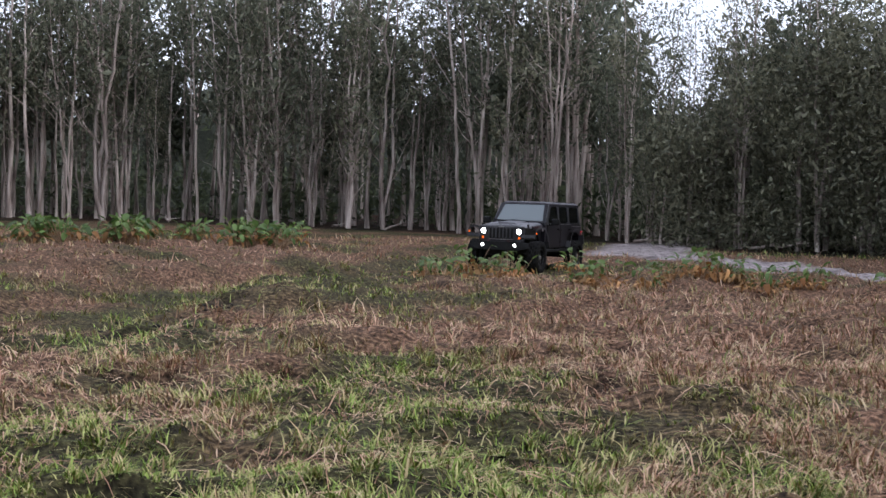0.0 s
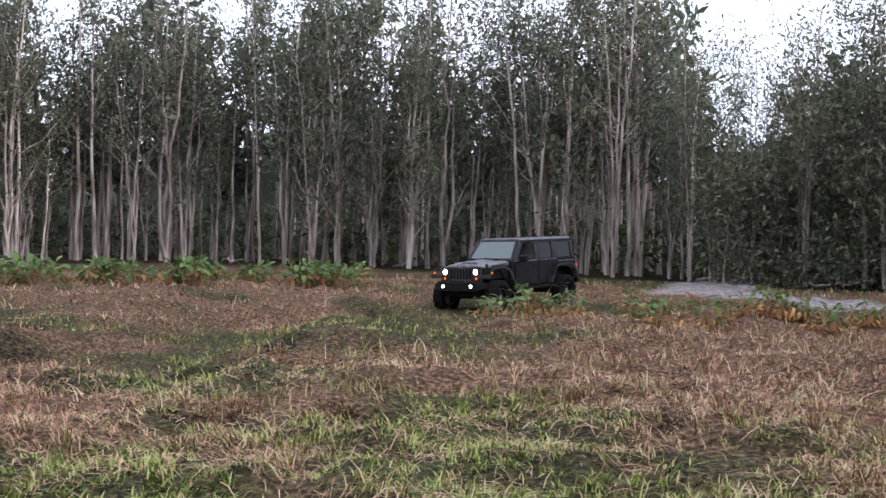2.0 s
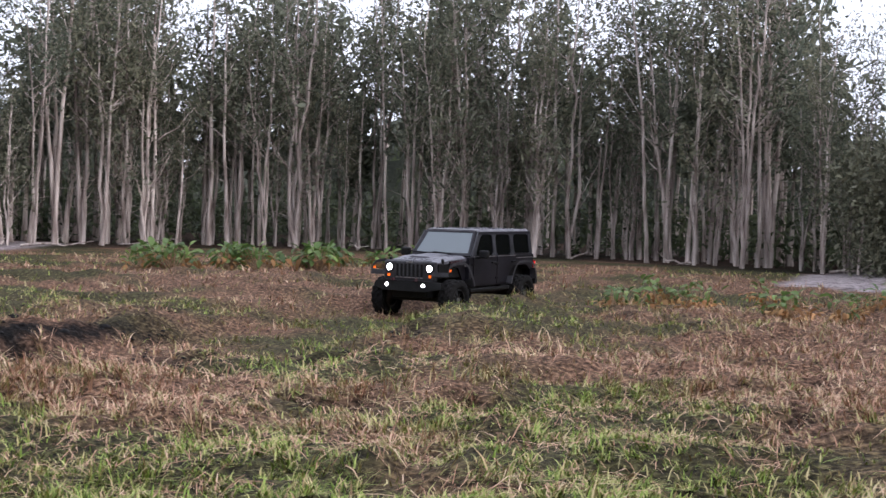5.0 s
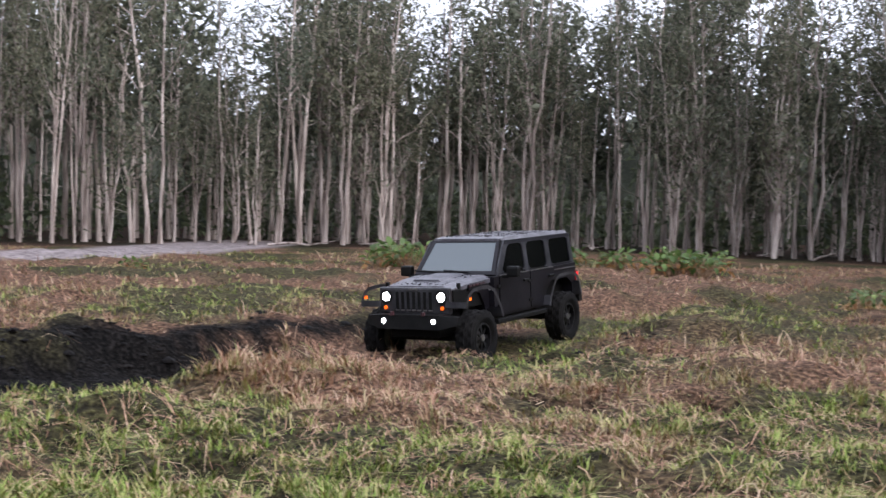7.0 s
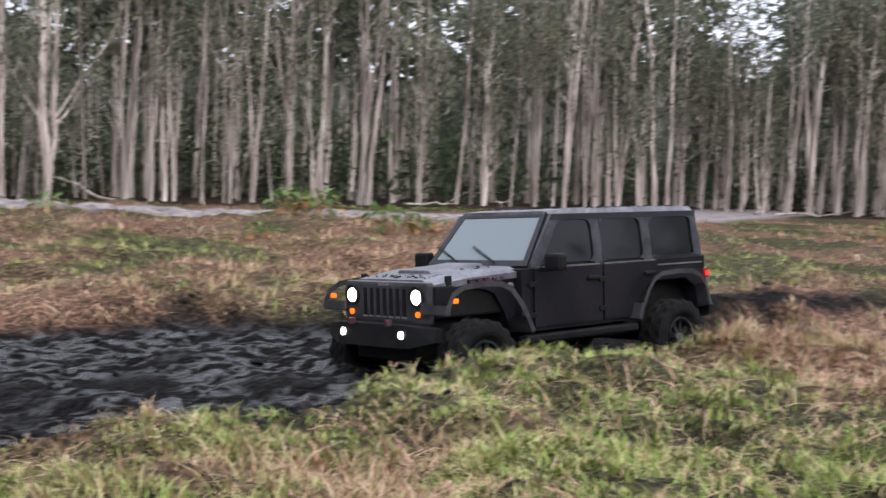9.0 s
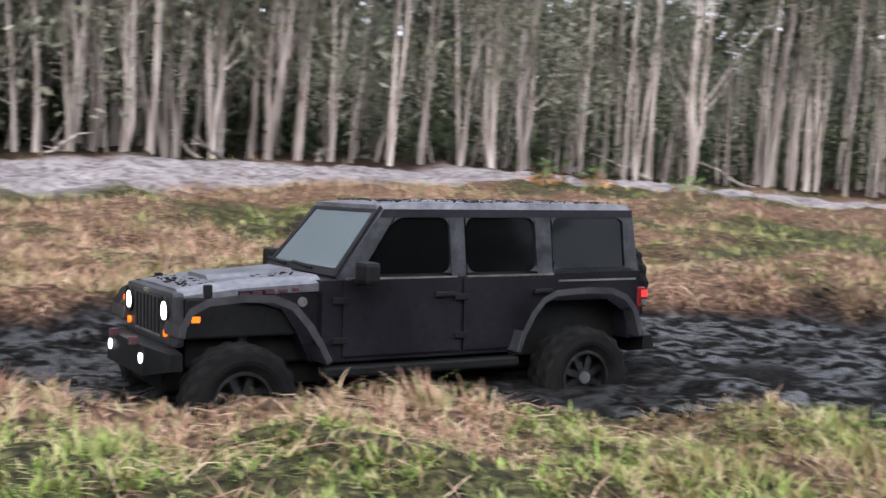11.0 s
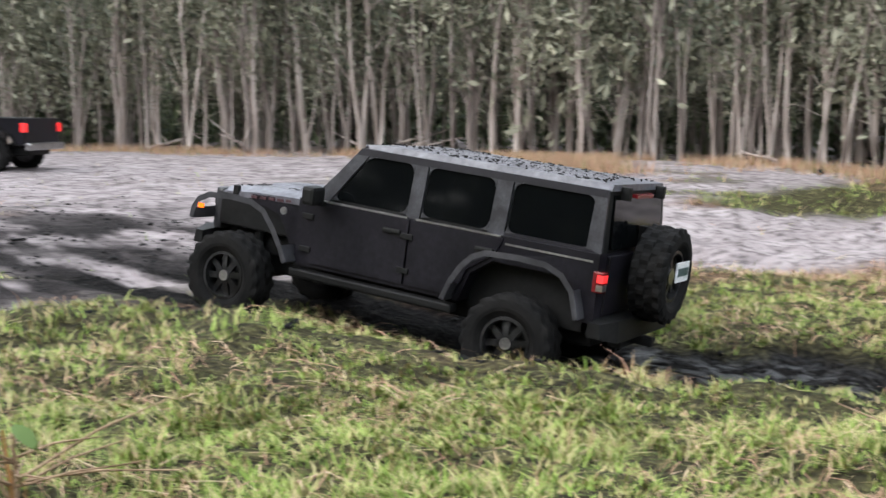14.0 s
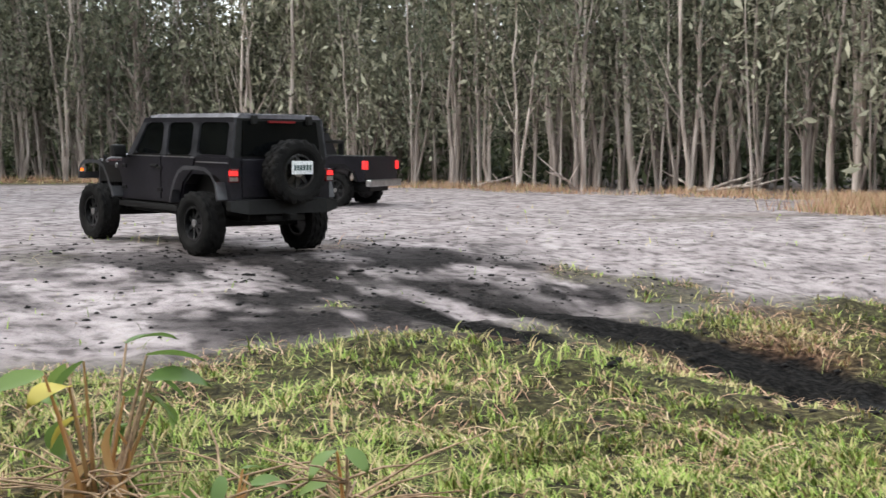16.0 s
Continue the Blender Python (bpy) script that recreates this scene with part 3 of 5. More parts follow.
# ---------------------------------------------------------------- grass
def make_grass():
    rng = np.random.default_rng(3)
    bands = ((2.6, 8.0, 260000, 1.2), (8.0, 14.0, 220000, 1.3), (14.0, 26.0, 180000, 1.6), (26.0, 52.0, 110000, 2.6))
    for r0, r1, n, coarse in bands:
        r = np.sqrt(rng.uniform(r0 ** 2, r1 ** 2, n))
        a = np.radians(rng.uniform(-24, 170, n))
        x, y = -r * np.sin(a), r * np.cos(a)
        # blades gather in tufts
        pull = rng.uniform(0, 0.75, n)
        cell = 0.22 * coarse
        gx, gy = np.floor(x / cell), np.floor(y / cell)
        x = x + pull * ((gx + hash2(gx, gy, 1)) * cell - x)
        y = y + pull * ((gy + hash2(gx, gy, 2)) * cell - y)
        sand, mud, dry = zones(x, y)
        thick = 0.2 + 0.8 * step(0.37, 0.55, fbm(x, y, 0.75, 51))
        keep = rng.uniform(0, 1, n) < (1 - step(0.15, 0.6, mud)) * (1 - 0.985 * step(0.2, 0.6, sand)) * thick
        x, y, dry, r = x[keep], y[keep], dry[keep], r[keep]
        n = len(x)
        dry = np.clip(dry + rng.normal(0, 0.3, n), 0, 1)
        tuft = fbm(x, y, 0.8, 52)
        clump = step(0.42, 0.7, fbm(x, y, 0.55, 54))
        tall = rng.uniform(0.035, 0.11, n) * (0.4 + 0.8 * tuft + 0.8 * clump) * (1 + 0.55 * step(0.4, 0.9, dry)) * (1 + 0.04 * (coarse - 1)) * (1 - 0.12 * step(15, 11, r))
        wide = (0.0026 + rng.uniform(0, 0.0038, n)) * coarse
        lying = (rng.uniform(0, 1, n) < 0.5 + 0.3 * step(0.55, 0.7, fbm(x, y, 1.4, 53)))
        turn = 9.0 * fbm(x, y, 1.3, 55) + rng.normal(0, 1.6, n)
        out = tall * np.where(lying, rng.uniform(1.0, 2.4, n), rng.uniform(0.4, 1.6, n))
        up = tall * np.where(lying, rng.uniform(0.15, 0.45, n), 1.0)
        dx, dy = np.cos(turn), np.sin(turn)
        z = height(x, y) - 0.01
        base = np.stack([x, y, z], -1)
        side = np.stack([-dy, dx, 0 * dx], -1) * wide[:, None]
        mid = base + np.stack([dx * out * 0.35, dy * out * 0.35, up * 0.62], -1)
        tip = base + np.stack([dx * out, dy * out, up], -1)
        verts = np.stack([base - side, base + side, mid - side * 0.8, mid + side * 0.8, tip], 1).reshape(-1, 3)
        k = 5 * np.arange(n)[:, None]
        tris = np.concatenate([k + [0, 1, 3], k + [0, 3, 2], k + [2, 3, 4]])
        me = np_mesh("grass", verts, tris, BLADES, (("dry", np.repeat(dry, 5)),))
        tagged(new("grass", me), "rough marsh grass, green and reddish dry, in tufts", "grass", kind="stuff")


make_grass()


def make_straw():
    """Long dead stalks that lie matted over the turf."""
    rng = np.random.default_rng(13)
    n = 62000
    r = np.sqrt(rng.uniform(2.6 ** 2, 17.0 ** 2, n))
    a = np.radians(rng.uniform(-24, 170, n))
    x, y = -r * np.sin(a), r * np.cos(a)
    sand, mud, dry = zones(x, y)
    keep = (rng.uniform(0, 1, n) < step(0.4, 0.56, fbm(x, y, 0.9, 71))) & (mud < 0.3) & (sand < 0.3)
    x, y, r = x[keep], y[keep], r[keep]
    n = len(x)
    long, turn = rng.uniform(0.05, 0.27, n), rng.uniform(0, 2 * np.pi, n)
    wide = rng.uniform(0.0011, 0.0022, n) * (1 + 0.09 * r)
    ex, ey = x + np.cos(turn) * long, y + np.sin(turn) * long
    up0, up1 = rng.uniform(0.01, 0.07, n), rng.uniform(0.01, 0.08, n)
    p = np.stack([x, y, height(x, y) + up0], -1)
    q = np.stack([ex, ey, height(ex, ey) + up1], -1)
    mid = (p + q) / 2 + np.stack([0 * x, 0 * x, rng.uniform(0.0, 0.05, n)], -1)
    side = np.stack([-np.sin(turn), np.cos(turn), rng.uniform(-0.5, 0.5, n)], -1) * wide[:, None]
    verts = np.stack([p - side, p + side, mid - side, mid + side, q - side * 0.4, q + side * 0.4], 1).reshape(-1, 3)
    k = 6 * np.arange(n)[:, None]
    tris = np.concatenate([k + [0, 1, 3], k + [0, 3, 2], k + [2, 3, 5], k + [2, 5, 4]])
    tagged(new("dead_straw", np_mesh("dead_straw", verts, tris, BLADES, (("dry", np.full(6 * n, 0.97)),))), "matted dead straw over the turf", "straw", kind="stuff")


make_straw()


def clod_arrays(rng, x, y, size, lift=0.0):
    """Uneven lumps at the given places."""
    base = np.array([[1, 0, 0], [-1, 0, 0], [0, 1, 0], [0, -1, 0], [0, 0, 1], [0, 0, -1], [0.6, 0.6, 0.5], [-0.6, 0.6, 0.5], [0.6, -0.6, 0.5], [-0.6, -0.6, 0.5]], float)
    faces = np.array([[0, 6, 4], [6, 2, 4], [2, 7, 4], [7, 1, 4], [1, 9, 4], [9, 3, 4], [3, 8, 4], [8, 0, 4], [0, 2, 6], [2, 1, 7], [1, 3, 9], [3, 0, 8]])
    n = len(x)
    v = base[None] * rng.uniform(0.6, 1.3, (n, 10, 1)) * size[:, None, None] * np.array([1.2, 1, 0.7])
    c = np.stack([x, y, height(x, y) + lift], -1)
    return (v + c[:, None]).reshape(-1, 3), (faces[None] + 10 * np.arange(n)[:, None, None]).reshape(-1, 3)


def make_clods():
    rng = np.random.default_rng(21)
    n = 16000
    y = rng.uniform(-17, 20, n)
    x = np.interp(y, RUT_Y, RUT_X) + rng.uniform(-6.5, 2.6, n)
    inside, _ = rut(x, y)
    sand, mud, dry = zones(x, y)
    near = np.abs(x - np.interp(y, RUT_Y, RUT_X))
    keep = rng.uniform(0, 1, n) < np.where(mud > 0.3, 0.5, 0.02 + 0.07 * (near < 2.6)) * (0.25 + step(0.4, 0.6, fbm(x, y, 0.9, 81)))
    x, y = x[keep], y[keep]
    size = rng.uniform(0.012, 0.05, len(x)) * (1 + 0.9 * (rng.uniform(0, 1, len(x)) < 0.12)) * np.where(y < -9, 0.6, 1.0)
    lot_x, lot_y = rng.uniform(-17, 3, 2600), rng.uniform(-24, -10.5, 2600)
    near = np.exp(-(((lot_x + 7.4) / 4.0) ** 2)) * step(-24, -12, lot_y)
    keep = rng.uniform(0, 1, 2600) < 0.12 + 0.8 * near
    x, y = np.concatenate([x, lot_x[keep]]), np.concatenate([y, lot_y[keep]])
    size = np.concatenate([size, rng.uniform(0.008, 0.035, int(keep.sum()))])
    v, t = clod_arrays(rng, x, y, size)
    tagged(new("mud_clods", np_mesh("mud_clods", v, t, MUD)), "wet black mud clods thrown along the rut", "mud", kind="stuff")


make_clods()


# ---------------------------------------------------------------- marsh plants
def leaf_shape(long, wide, bend, fold=0.25, steps=5):
    """A lance-shaped leaf along +x with a folded midrib, drooping by bend."""
    v, t = [], []
    for i in range(steps + 1):
        u = i / steps
        w = wide * (math.sin(math.pi * min(1, u * 0.93 + 0.07)) ** 0.8)
        x, z = long * u * (1 - 0.25 * bend * u), -bend * long * u * u * 0.8
        v += [(x, -w, z + fold * w), (x, 0, z), (x, w, z + fold * w)]
        if i:
            a, b = 3 * i - 3, 3 * i
            t += [(a, a + 1, b + 1), (a, b + 1, b), (a + 1, a + 2, b + 2), (a + 1, b + 2, b + 1)]
    return np.array(v), np.array(t)


def placed(arrays, m):
    v, t = arrays
    m = np.array(m)
    return v @ m[:3, :3].T + m[:3, 3], t


def plant_pieces(rng, leaves, tall, size, spread, droop, up=60):
    """Stalks with leaves at their ends: lists of stalk and leaf arrays."""
    stalks, blades = [], []
    for _ in range(leaves):
        az = rng.uniform(0, 360)
        h, out = tall * rng.uniform(0.35, 1.0), spread * rng.uniform(0.15, 1.0)
        a = radians(az)
        foot = np.array([math.cos(a), math.sin(a), 0]) * out * 0.25
        q = np.linspace(0, 1, 4)[:, None]
        end = np.array([math.cos(a) * out, math.sin(a) * out, h])
        line = foot + q * (end - foot) + np.array([0, 0, 0.12 * h]) * q * (1 - q)
        stalks.append(tube_arrays(line, np.array([1.0, 0.8, 0.65, 0.4]) * 0.016 * (0.6 + size), 5))
        m = pose(*end, rng.uniform(-30, 30), -rng.uniform(-35, up), az + rng.uniform(-50, 50))
        s = size * rng.uniform(0.6, 1.15)
        blades.append(placed(leaf_shape(s, s * rng.uniform(0.18, 0.28), rng.uniform(0.1, droop)), m))
    return stalks, blades


def make_clumps():
    rng = np.random.default_rng(17)
    kinds = []
    for k in range(4):
        stalks, blades = plant_pieces(rng, 34 if k < 2 else 18, 0.75 + 0.1 * k, 0.42, 0.75, 0.9)
        _, dead = plant_pieces(rng, 14 if k < 2 else 34, 0.45, 0.34, 0.8, 1.6)
        kinds.append([np_mesh("stalk", *joined(stalks), STRAW), np_mesh("foliage", *joined(blades), BROAD), np_mesh("withered_foliage", *joined(dead), WILTED)])
    spots = []
    for _ in range(16):  # thick bank of plants at the wood's foot
        spots.append((rng.uniform(14.0, 23.0), rng.uniform(38.5, 43.5), rng.uniform(0.5, 1.15), int(rng.integers(0, 2))))
    for _ in range(12):
        spots.append((rng.uniform(6, 15), rng.uniform(40, 46), rng.uniform(0.7, 1.0), int(rng.integers(0, 2))))
    for _ in range(30):  # along the track where the car comes in
        spots.append((rng.uniform(-21, 1.0), rng.uniform(25.0, 29.5), rng.uniform(0.35, 0.7), int(rng.integers(2, 4))))
    spots += [(48.6, 36.5, 1.15, 0), (49.6, 36.8, 1.0, 1), (45.0, 28.5, 0.8, 1), (43.6, 29.0, 0.6, 0), (60.5, 31.0, 0.6, 1), (67.0, 30.0, 0.7, 2), (64.5, 30.5, 0.55, 3), (33.5, 35.0, 0.5, 1), (51.0, 26.0, 0.45, 0)]
    made = {}
    for az, d, s, k in spots:
        a = radians(az)
        x, y = -d * math.sin(a), d * math.cos(a)
        m = pose(x, y, float(height(x, y)) - 0.02, 0, 0, rng.uniform(0, 360))
        if k in made:
            ob = copy_thing(made[k], m)
        else:
            ob = made[k] = new("marsh_plant")
            for me in kinds[k]:
                mesh_part(me.name.split(".")[0], me, ob)
            tagged(ob, "clump of broad green marsh leaves" if k < 2 else "marsh plant clump with many withered leaves", "plant", "marsh plants in the field")
            ob.matrix_basis = m
        ob.scale = (s, s, s)


make_clumps()


def near_plant(az, d, seed, greens, tall, size, spread, dead, label, extra=()):
    """A plant near the bank, with every leaf a part of its own."""
    rng = np.random.default_rng(seed)
    a = radians(az)
    x, y = -d * math.sin(a), d * math.cos(a)
    ob = new("broad_leaf_plant")
    ob.matrix_basis = pose(x, y, float(height(x, y)) - 0.02)
    stalks, blades = plant_pieces(rng, greens, tall, size, spread, 0.9, 18)
    for k, (v, t) in enumerate(stalks):
        mesh_part("stalk", np_mesh("stalk", v, t, WILTED if k % 2 else STRAW), ob)
    for k, (v, t) in enumerate(blades):
        mesh_part("leaf", np_mesh("leaf", v, t, YELLOW if k in extra else BROAD), ob)
    for k in range(dead):
        s = rng.uniform(0.3, 0.8)
        az2 = rng.uniform(0, 360)
        m = pose(rng.normal(0, spread * 0.3), rng.normal(0, spread * 0.3), rng.uniform(0.03, 0.2), rng.uniform(-20, 20), -rng.uniform(-6, 25), az2)
        v, t = tube_arrays(np.array([[0, 0, 0], [s * 0.5, 0, 0.03], [s, 0.04, 0.0]]), np.array([0.007, 0.006, 0.003]), 4)
        mesh_part("dead_stalk", np_mesh("dead_stalk", *placed((v, t), m), STRAW), ob)
    for k in range(max(2, dead // 6)):
        m = pose(rng.normal(0, spread * 0.25), rng.normal(0, spread * 0.25), tall * rng.uniform(0.1, 0.6), rng.uniform(-40, 40), rng.uniform(20, 80), rng.uniform(0, 360))
        mesh_part("withered_leaf", np_mesh("withered_leaf", *placed(leaf_shape(size * 1.1, size * 0.16, 0.9), m), WILTED), ob)
    tagged(ob, label, "plant")


near_plant(161.4, 6.3, 5, 15, 0.8, 0.33, 0.4, 40, "broad-leaved plant with green, yellow and withered leaves over dead stalks", (1, 4))
near_plant(106.4, 7.1, 8, 8, 0.5, 0.4, 0.75, 30, "flattened broad-leaved plant with a few green leaves and dead stalks")
near_plant(155.5, 5.6, 9, 8, 0.26, 0.18, 0.36, 6, "low plant with small fresh green leaves")
near_plant(150.0, 5.5, 10, 3, 0.38, 0.2, 0.12, 16, "withered upright stalk with orange leaves")


def make_branches():
    """Dead branches and logs at the wood's foot."""
    rng = np.random.default_rng(31)
    for k in range(30):
        az = rng.uniform(-15, 150)
        d = float(edge_of_wood(az)) * rng.uniform(0.97, 1.03)
        a = radians(az)
        x, y = -d * math.sin(a), d * math.cos(a)
        long = rng.uniform(1.5, 4.5)
        q = np.linspace(0, 1, 6)[:, None]
        pts = q * np.array([long, 0, rng.uniform(0.1, 0.9)]) + rng.normal(0, 0.05, (6, 3)) + [0, 0, 0.06]
        pieces = [tube_arrays(pts, np.linspace(0.07, 0.02, 6), 5)]
        for j in (2, 3, 4):
            way = rng.normal(0, 1, 3) * [0.4, 0.5, 0.3] + [0.3, 0, 0.35]
            pieces.append(tube_arrays(pts[j] + np.linspace(0, 1, 3)[:, None] * way * rng.uniform(0.4, 1.1), np.array([0.025, 0.018, 0.008]), 4))
        ob = mesh_part("fallen_branch", np_mesh("fallen_branch", *joined(pieces), BARK))
        ob.matrix_basis = pose(x, y, float(height(x, y)), 0, 0, rng.uniform(0, 360))
        tagged(ob, "bare dead branch lying at the wood's foot", "branch", "fallen branches")


make_branches()


def make_reeds():
    """Tall dry grass at the rim of the sandy lot and along the wood."""
    rng = np.random.default_rng(37)
    n = 34000
    lane = rng.uniform(0, 1, n)
    az = np.where(lane < 0.22, 125.5 + rng.normal(0, 1.6, n), rng.uniform(92, 168, n))
    d = np.where(lane < 0.22, 29.0 + rng.normal(0, 0.6, n), edge_of_wood(az) - rng.uniform(-0.5, 4.5, n) * rng.uniform(0.2, 1, n))
    a = np.radians(az)
    x, y = -d * np.sin(a), d * np.cos(a)
    tall = np.where(lane < 0.22, rng.uniform(0.1, 0.5, n), rng.uniform(0.08, 0.36, n))
    keep = (lane < 0.22) | (fbm(x, y, 2.5, 91) > 0.42)
    for points, half in ROADS:
        keep &= along(points, x, y) > half
    x, y, tall = x[keep], y[keep], tall[keep]
    n = len(x)
    t = rng.uniform(0, 2 * np.pi, n)
    base = np.stack([x, y, height(x, y) - 0.02], -1)
    side = np.stack([np.cos(t), np.sin(t), 0 * t], -1) * 0.012
    tip = base + np.stack([np.sin(t) * tall * 0.35, np.cos(t) * tall * 0.35, tall], -1)
    verts = np.stack([base - side, base + side, tip], 1).reshape(-1, 3)
    tris = np.arange(3 * n).reshape(-1, 3)
    tagged(new("dry_reeds", np_mesh("dry_reeds", verts, tris, BLADES, (("dry", np.full(3 * n, 0.95)),))), "tall straw-coloured dry grass by the sandy lot", "grass", kind="stuff")


make_reeds()


# ---------------------------------------------------------------- vehicles (x ahead, y to their left, z up from the tyres' foot)
def box(bm, x0, x1, y0, y1, z0, z1):
    m = Matrix.Translation(((x0 + x1) / 2, (y0 + y1) / 2, (z0 + z1) / 2)) @ Matrix.Diagonal((x1 - x0, y1 - y0, z1 - z0, 1))
    bmesh.ops.create_cube(bm, size=1, matrix=m)
    return bm


def boxes(*rows):
    bm = bmesh.new()
    for row in rows:
        box(bm, *row)
    return bm


def prism(outline, y0, y1, bm=None):
    """A solid between two y planes; outline is a list of (x, z). y0 and y1 may be functions of z."""
    bm = bm or bmesh.new()
    f0 = y0 if callable(y0) else lambda z: y0
    f1 = y1 if callable(y1) else lambda z: y1
    a = [bm.verts.new((x, f0(z), z)) for x, z in outline]
    b = [bm.verts.new((x, f1(z), z)) for x, z in outline]
    bm.faces.new(a)
    bm.faces.new(b[::-1])
    for i in range(len(a)):
        j = (i + 1) % len(a)
        bm.faces.new((a[j], a[i], b[i], b[j]))
    return bm


def loft(sections):
    """A solid through quads of corners, in order."""
    bm = bmesh.new()
    rings = [[bm.verts.new(p) for p in s] for s in sections]
    bm.faces.new(rings[0])
    bm.faces.new(rings[-1][::-1])
    n = len(rings[0])
    for a, b in zip(rings, rings[1:]):
        for i in range(n):
            j = (i + 1) % n
            bm.faces.new((a[j], a[i], b[i], b[j]))
    return bm


def strip(line, thick, y0, y1, bm=None):
    """A bent band of plate along a line of (x, z)."""
    pts = [Vector(p) for p in line]
    inner = []
    for i, p in enumerate(pts):
        d = (pts[min(i + 1, len(pts) - 1)] - pts[max(i - 1, 0)]).normalized()
        inner.append(p + Vector((d.y, -d.x)) * thick)
    bm = bm or bmesh.new()
    for i in range(len(pts) - 1):
        quad = [pts[i], pts[i + 1], inner[i + 1], inner[i]]
        prism([(q.x, q.y) for q in quad], y0, y1, bm)
    bmesh.ops.remove_doubles(bm, verts=bm.verts, dist=1e-4)
    inside = [f for f in bm.faces if not all(len(e.link_faces) == 2 for e in f.edges) and abs(f.normal.y) < 0.5 and sum(len(e.link_faces) > 2 for e in f.edges) >= 2]
    bmesh.ops.delete(bm, geom=inside, context="FACES_ONLY")
    return bm


def disc(bm, x, y, z, r, depth, axis="x", segments=20, r2=None):
    turn = {"x": pose(0, 0, 0, 0, 90, 0), "y": pose(0, 0, 0, 90, 0, 0), "z": Matrix()}[axis]
    bmesh.ops.create_cone(bm, cap_ends=True, segments=segments, radius1=r, radius2=r if r2 is None else r2, depth=depth, matrix=Matrix.Translation((x, y, z)) @ turn)
    return bm


def lathe(profile, segments=36):
    """A ring round the y axis; profile is a closed list of (radius, y)."""
    bm = bmesh.new()
    rings = []
    for s in range(segments):
        a = 2 * math.pi * s / segments
        rings.append([bm.verts.new((r * math.cos(a), y, r * math.sin(a))) for r, y in profile])
    n = len(profile)
    for s in range(segments):
        p, q = rings[s], rings[(s + 1) % segments]
        for i in range(n):
            j = (i + 1) % n
            bm.faces.new((p[i], p[j], q[j], q[i]))
    return bm


def tyre_mesh(radius, half, rim):
    """A chunky tyre with staggered tread blocks and side lugs."""
    profile = [(rim, -half * 0.75), (rim + 0.05, -half), (radius - 0.11, -half * 1.05), (radius - 0.045, -half * 1.0), (radius, -half * 0.86), (radius, -half * 0.5),
               (radius, -half * 0.42), (radius, half * 0.02), (radius, half * 0.08), (radius, half * 0.5), (radius, half * 0.58), (radius, half * 0.88),
               (radius - 0.045, half * 1.0), (radius - 0.11, half * 1.05), (rim + 0.05, half), (rim, half * 0.75)]
    bm = lathe(profile, 72)
    bm.verts.ensure_lookup_table()
    n = len(profile)
    for s in range(72):
        for c in range(3, 13):
            v = bm.verts[s * n + c]
            if (s + 2 * (c // 2)) % 4 < (1 if c in (3, 12) else 2) or c in (5, 9):
                v.co *= 1 - (0.022 if c in (3, 12) else 0.019) / radius if c not in (3, 12) else 1
                if c in (3, 12):
                    v.co.x, v.co.z = v.co.x * 0.95, v.co.z * 0.95
    bmesh.ops.recalc_face_normals(bm, faces=bm.faces)
    me = bpy.data.meshes.new("tyre")
    bm.to_mesh(me)
    bm.free()
    me.materials.append(RUBBER)
    return me


def rim_mesh(rim, half, spokes):
    bm = lathe([(rim, -half * 0.7), (rim, half * 0.8), (rim - 0.025, half * 0.82), (rim - 0.03, -half * 0.7)], 32)
    for k in range(spokes):
        m = pose(0, 0, 0, 0, 360 * k / spokes, 0) @ pose(rim * 0.55, half * 0.45, 0, 0, 0, -8) @ Matrix.Diagonal((rim * 0.92, 0.03, rim * 0.24, 1))
        bmesh.ops.create_cube(bm, size=1, matrix=m)
    disc(bm, 0, -half * 0.2, 0, rim - 0.02, 0.02, "y", 28)
    bmesh.ops.recalc_face_normals(bm, faces=bm.faces)
    me = bpy.data.meshes.new("rim")
    bm.to_mesh(me)
    bm.free()
    me.materials.append(RIM)
    return me


def add_wheel(car, tyre, rim, x, y, z, flip):
    hub = part("wheel", disc(bmesh.new(), 0, 0.07, 0, 0.05, 0.08, "y", 16), CHROME, car, "bright hub of a muddy wheel")
    hub.matrix_basis = pose(x, y, z, 0, 0, 180 if flip else 0)
    mesh_part("tyre", tyre, hub, "chunky black mud tyre")
    mesh_part("rim", rim, hub, "black alloy rim")
    return hub


def lamp(name, car, x, y, z, r, material, label, depth=0.03):
    return part(name, disc(bmesh.new(), x, y, z, r, depth, "x", 24), material, car, label, bevel=0.004)


def wiper_pose(y, swing):
    """A wiper on the windscreen; swing in degrees from its rest towards the car's left."""
    up, out = Vector((-0.63, 0, 0.777)), Vector((0.777, 0, 0.63))
    a = radians(swing)
    along_blade = Vector((0, -math.cos(a), 0)) + up * math.sin(a)
    across = along_blade.cross(out)
    foot = Vector((-0.815, y, 1.31)) + out * 0.03
    return Matrix.Translation(foot) @ Matrix((across, along_blade, out)).transposed().to_4x4()


def corners(outline, r):
    """Outlines of the fillets that round the corners of an opening."""
    pts, out = [Vector(p) for p in outline], []
    for i, p in enumerate(pts):
        a = (pts[i - 1] - p).normalized()
        b = (pts[(i + 1) % len(pts)] - p).normalized()
        arc = [p + r * ((1 - math.sin(q)) * a + (1 - math.cos(q)) * b) for q in [k * math.pi / 10 for k in range(6)]]
        out.append([(v.x, v.y) for v in [p - 0.01 * (a + b)] + arc])
    return out


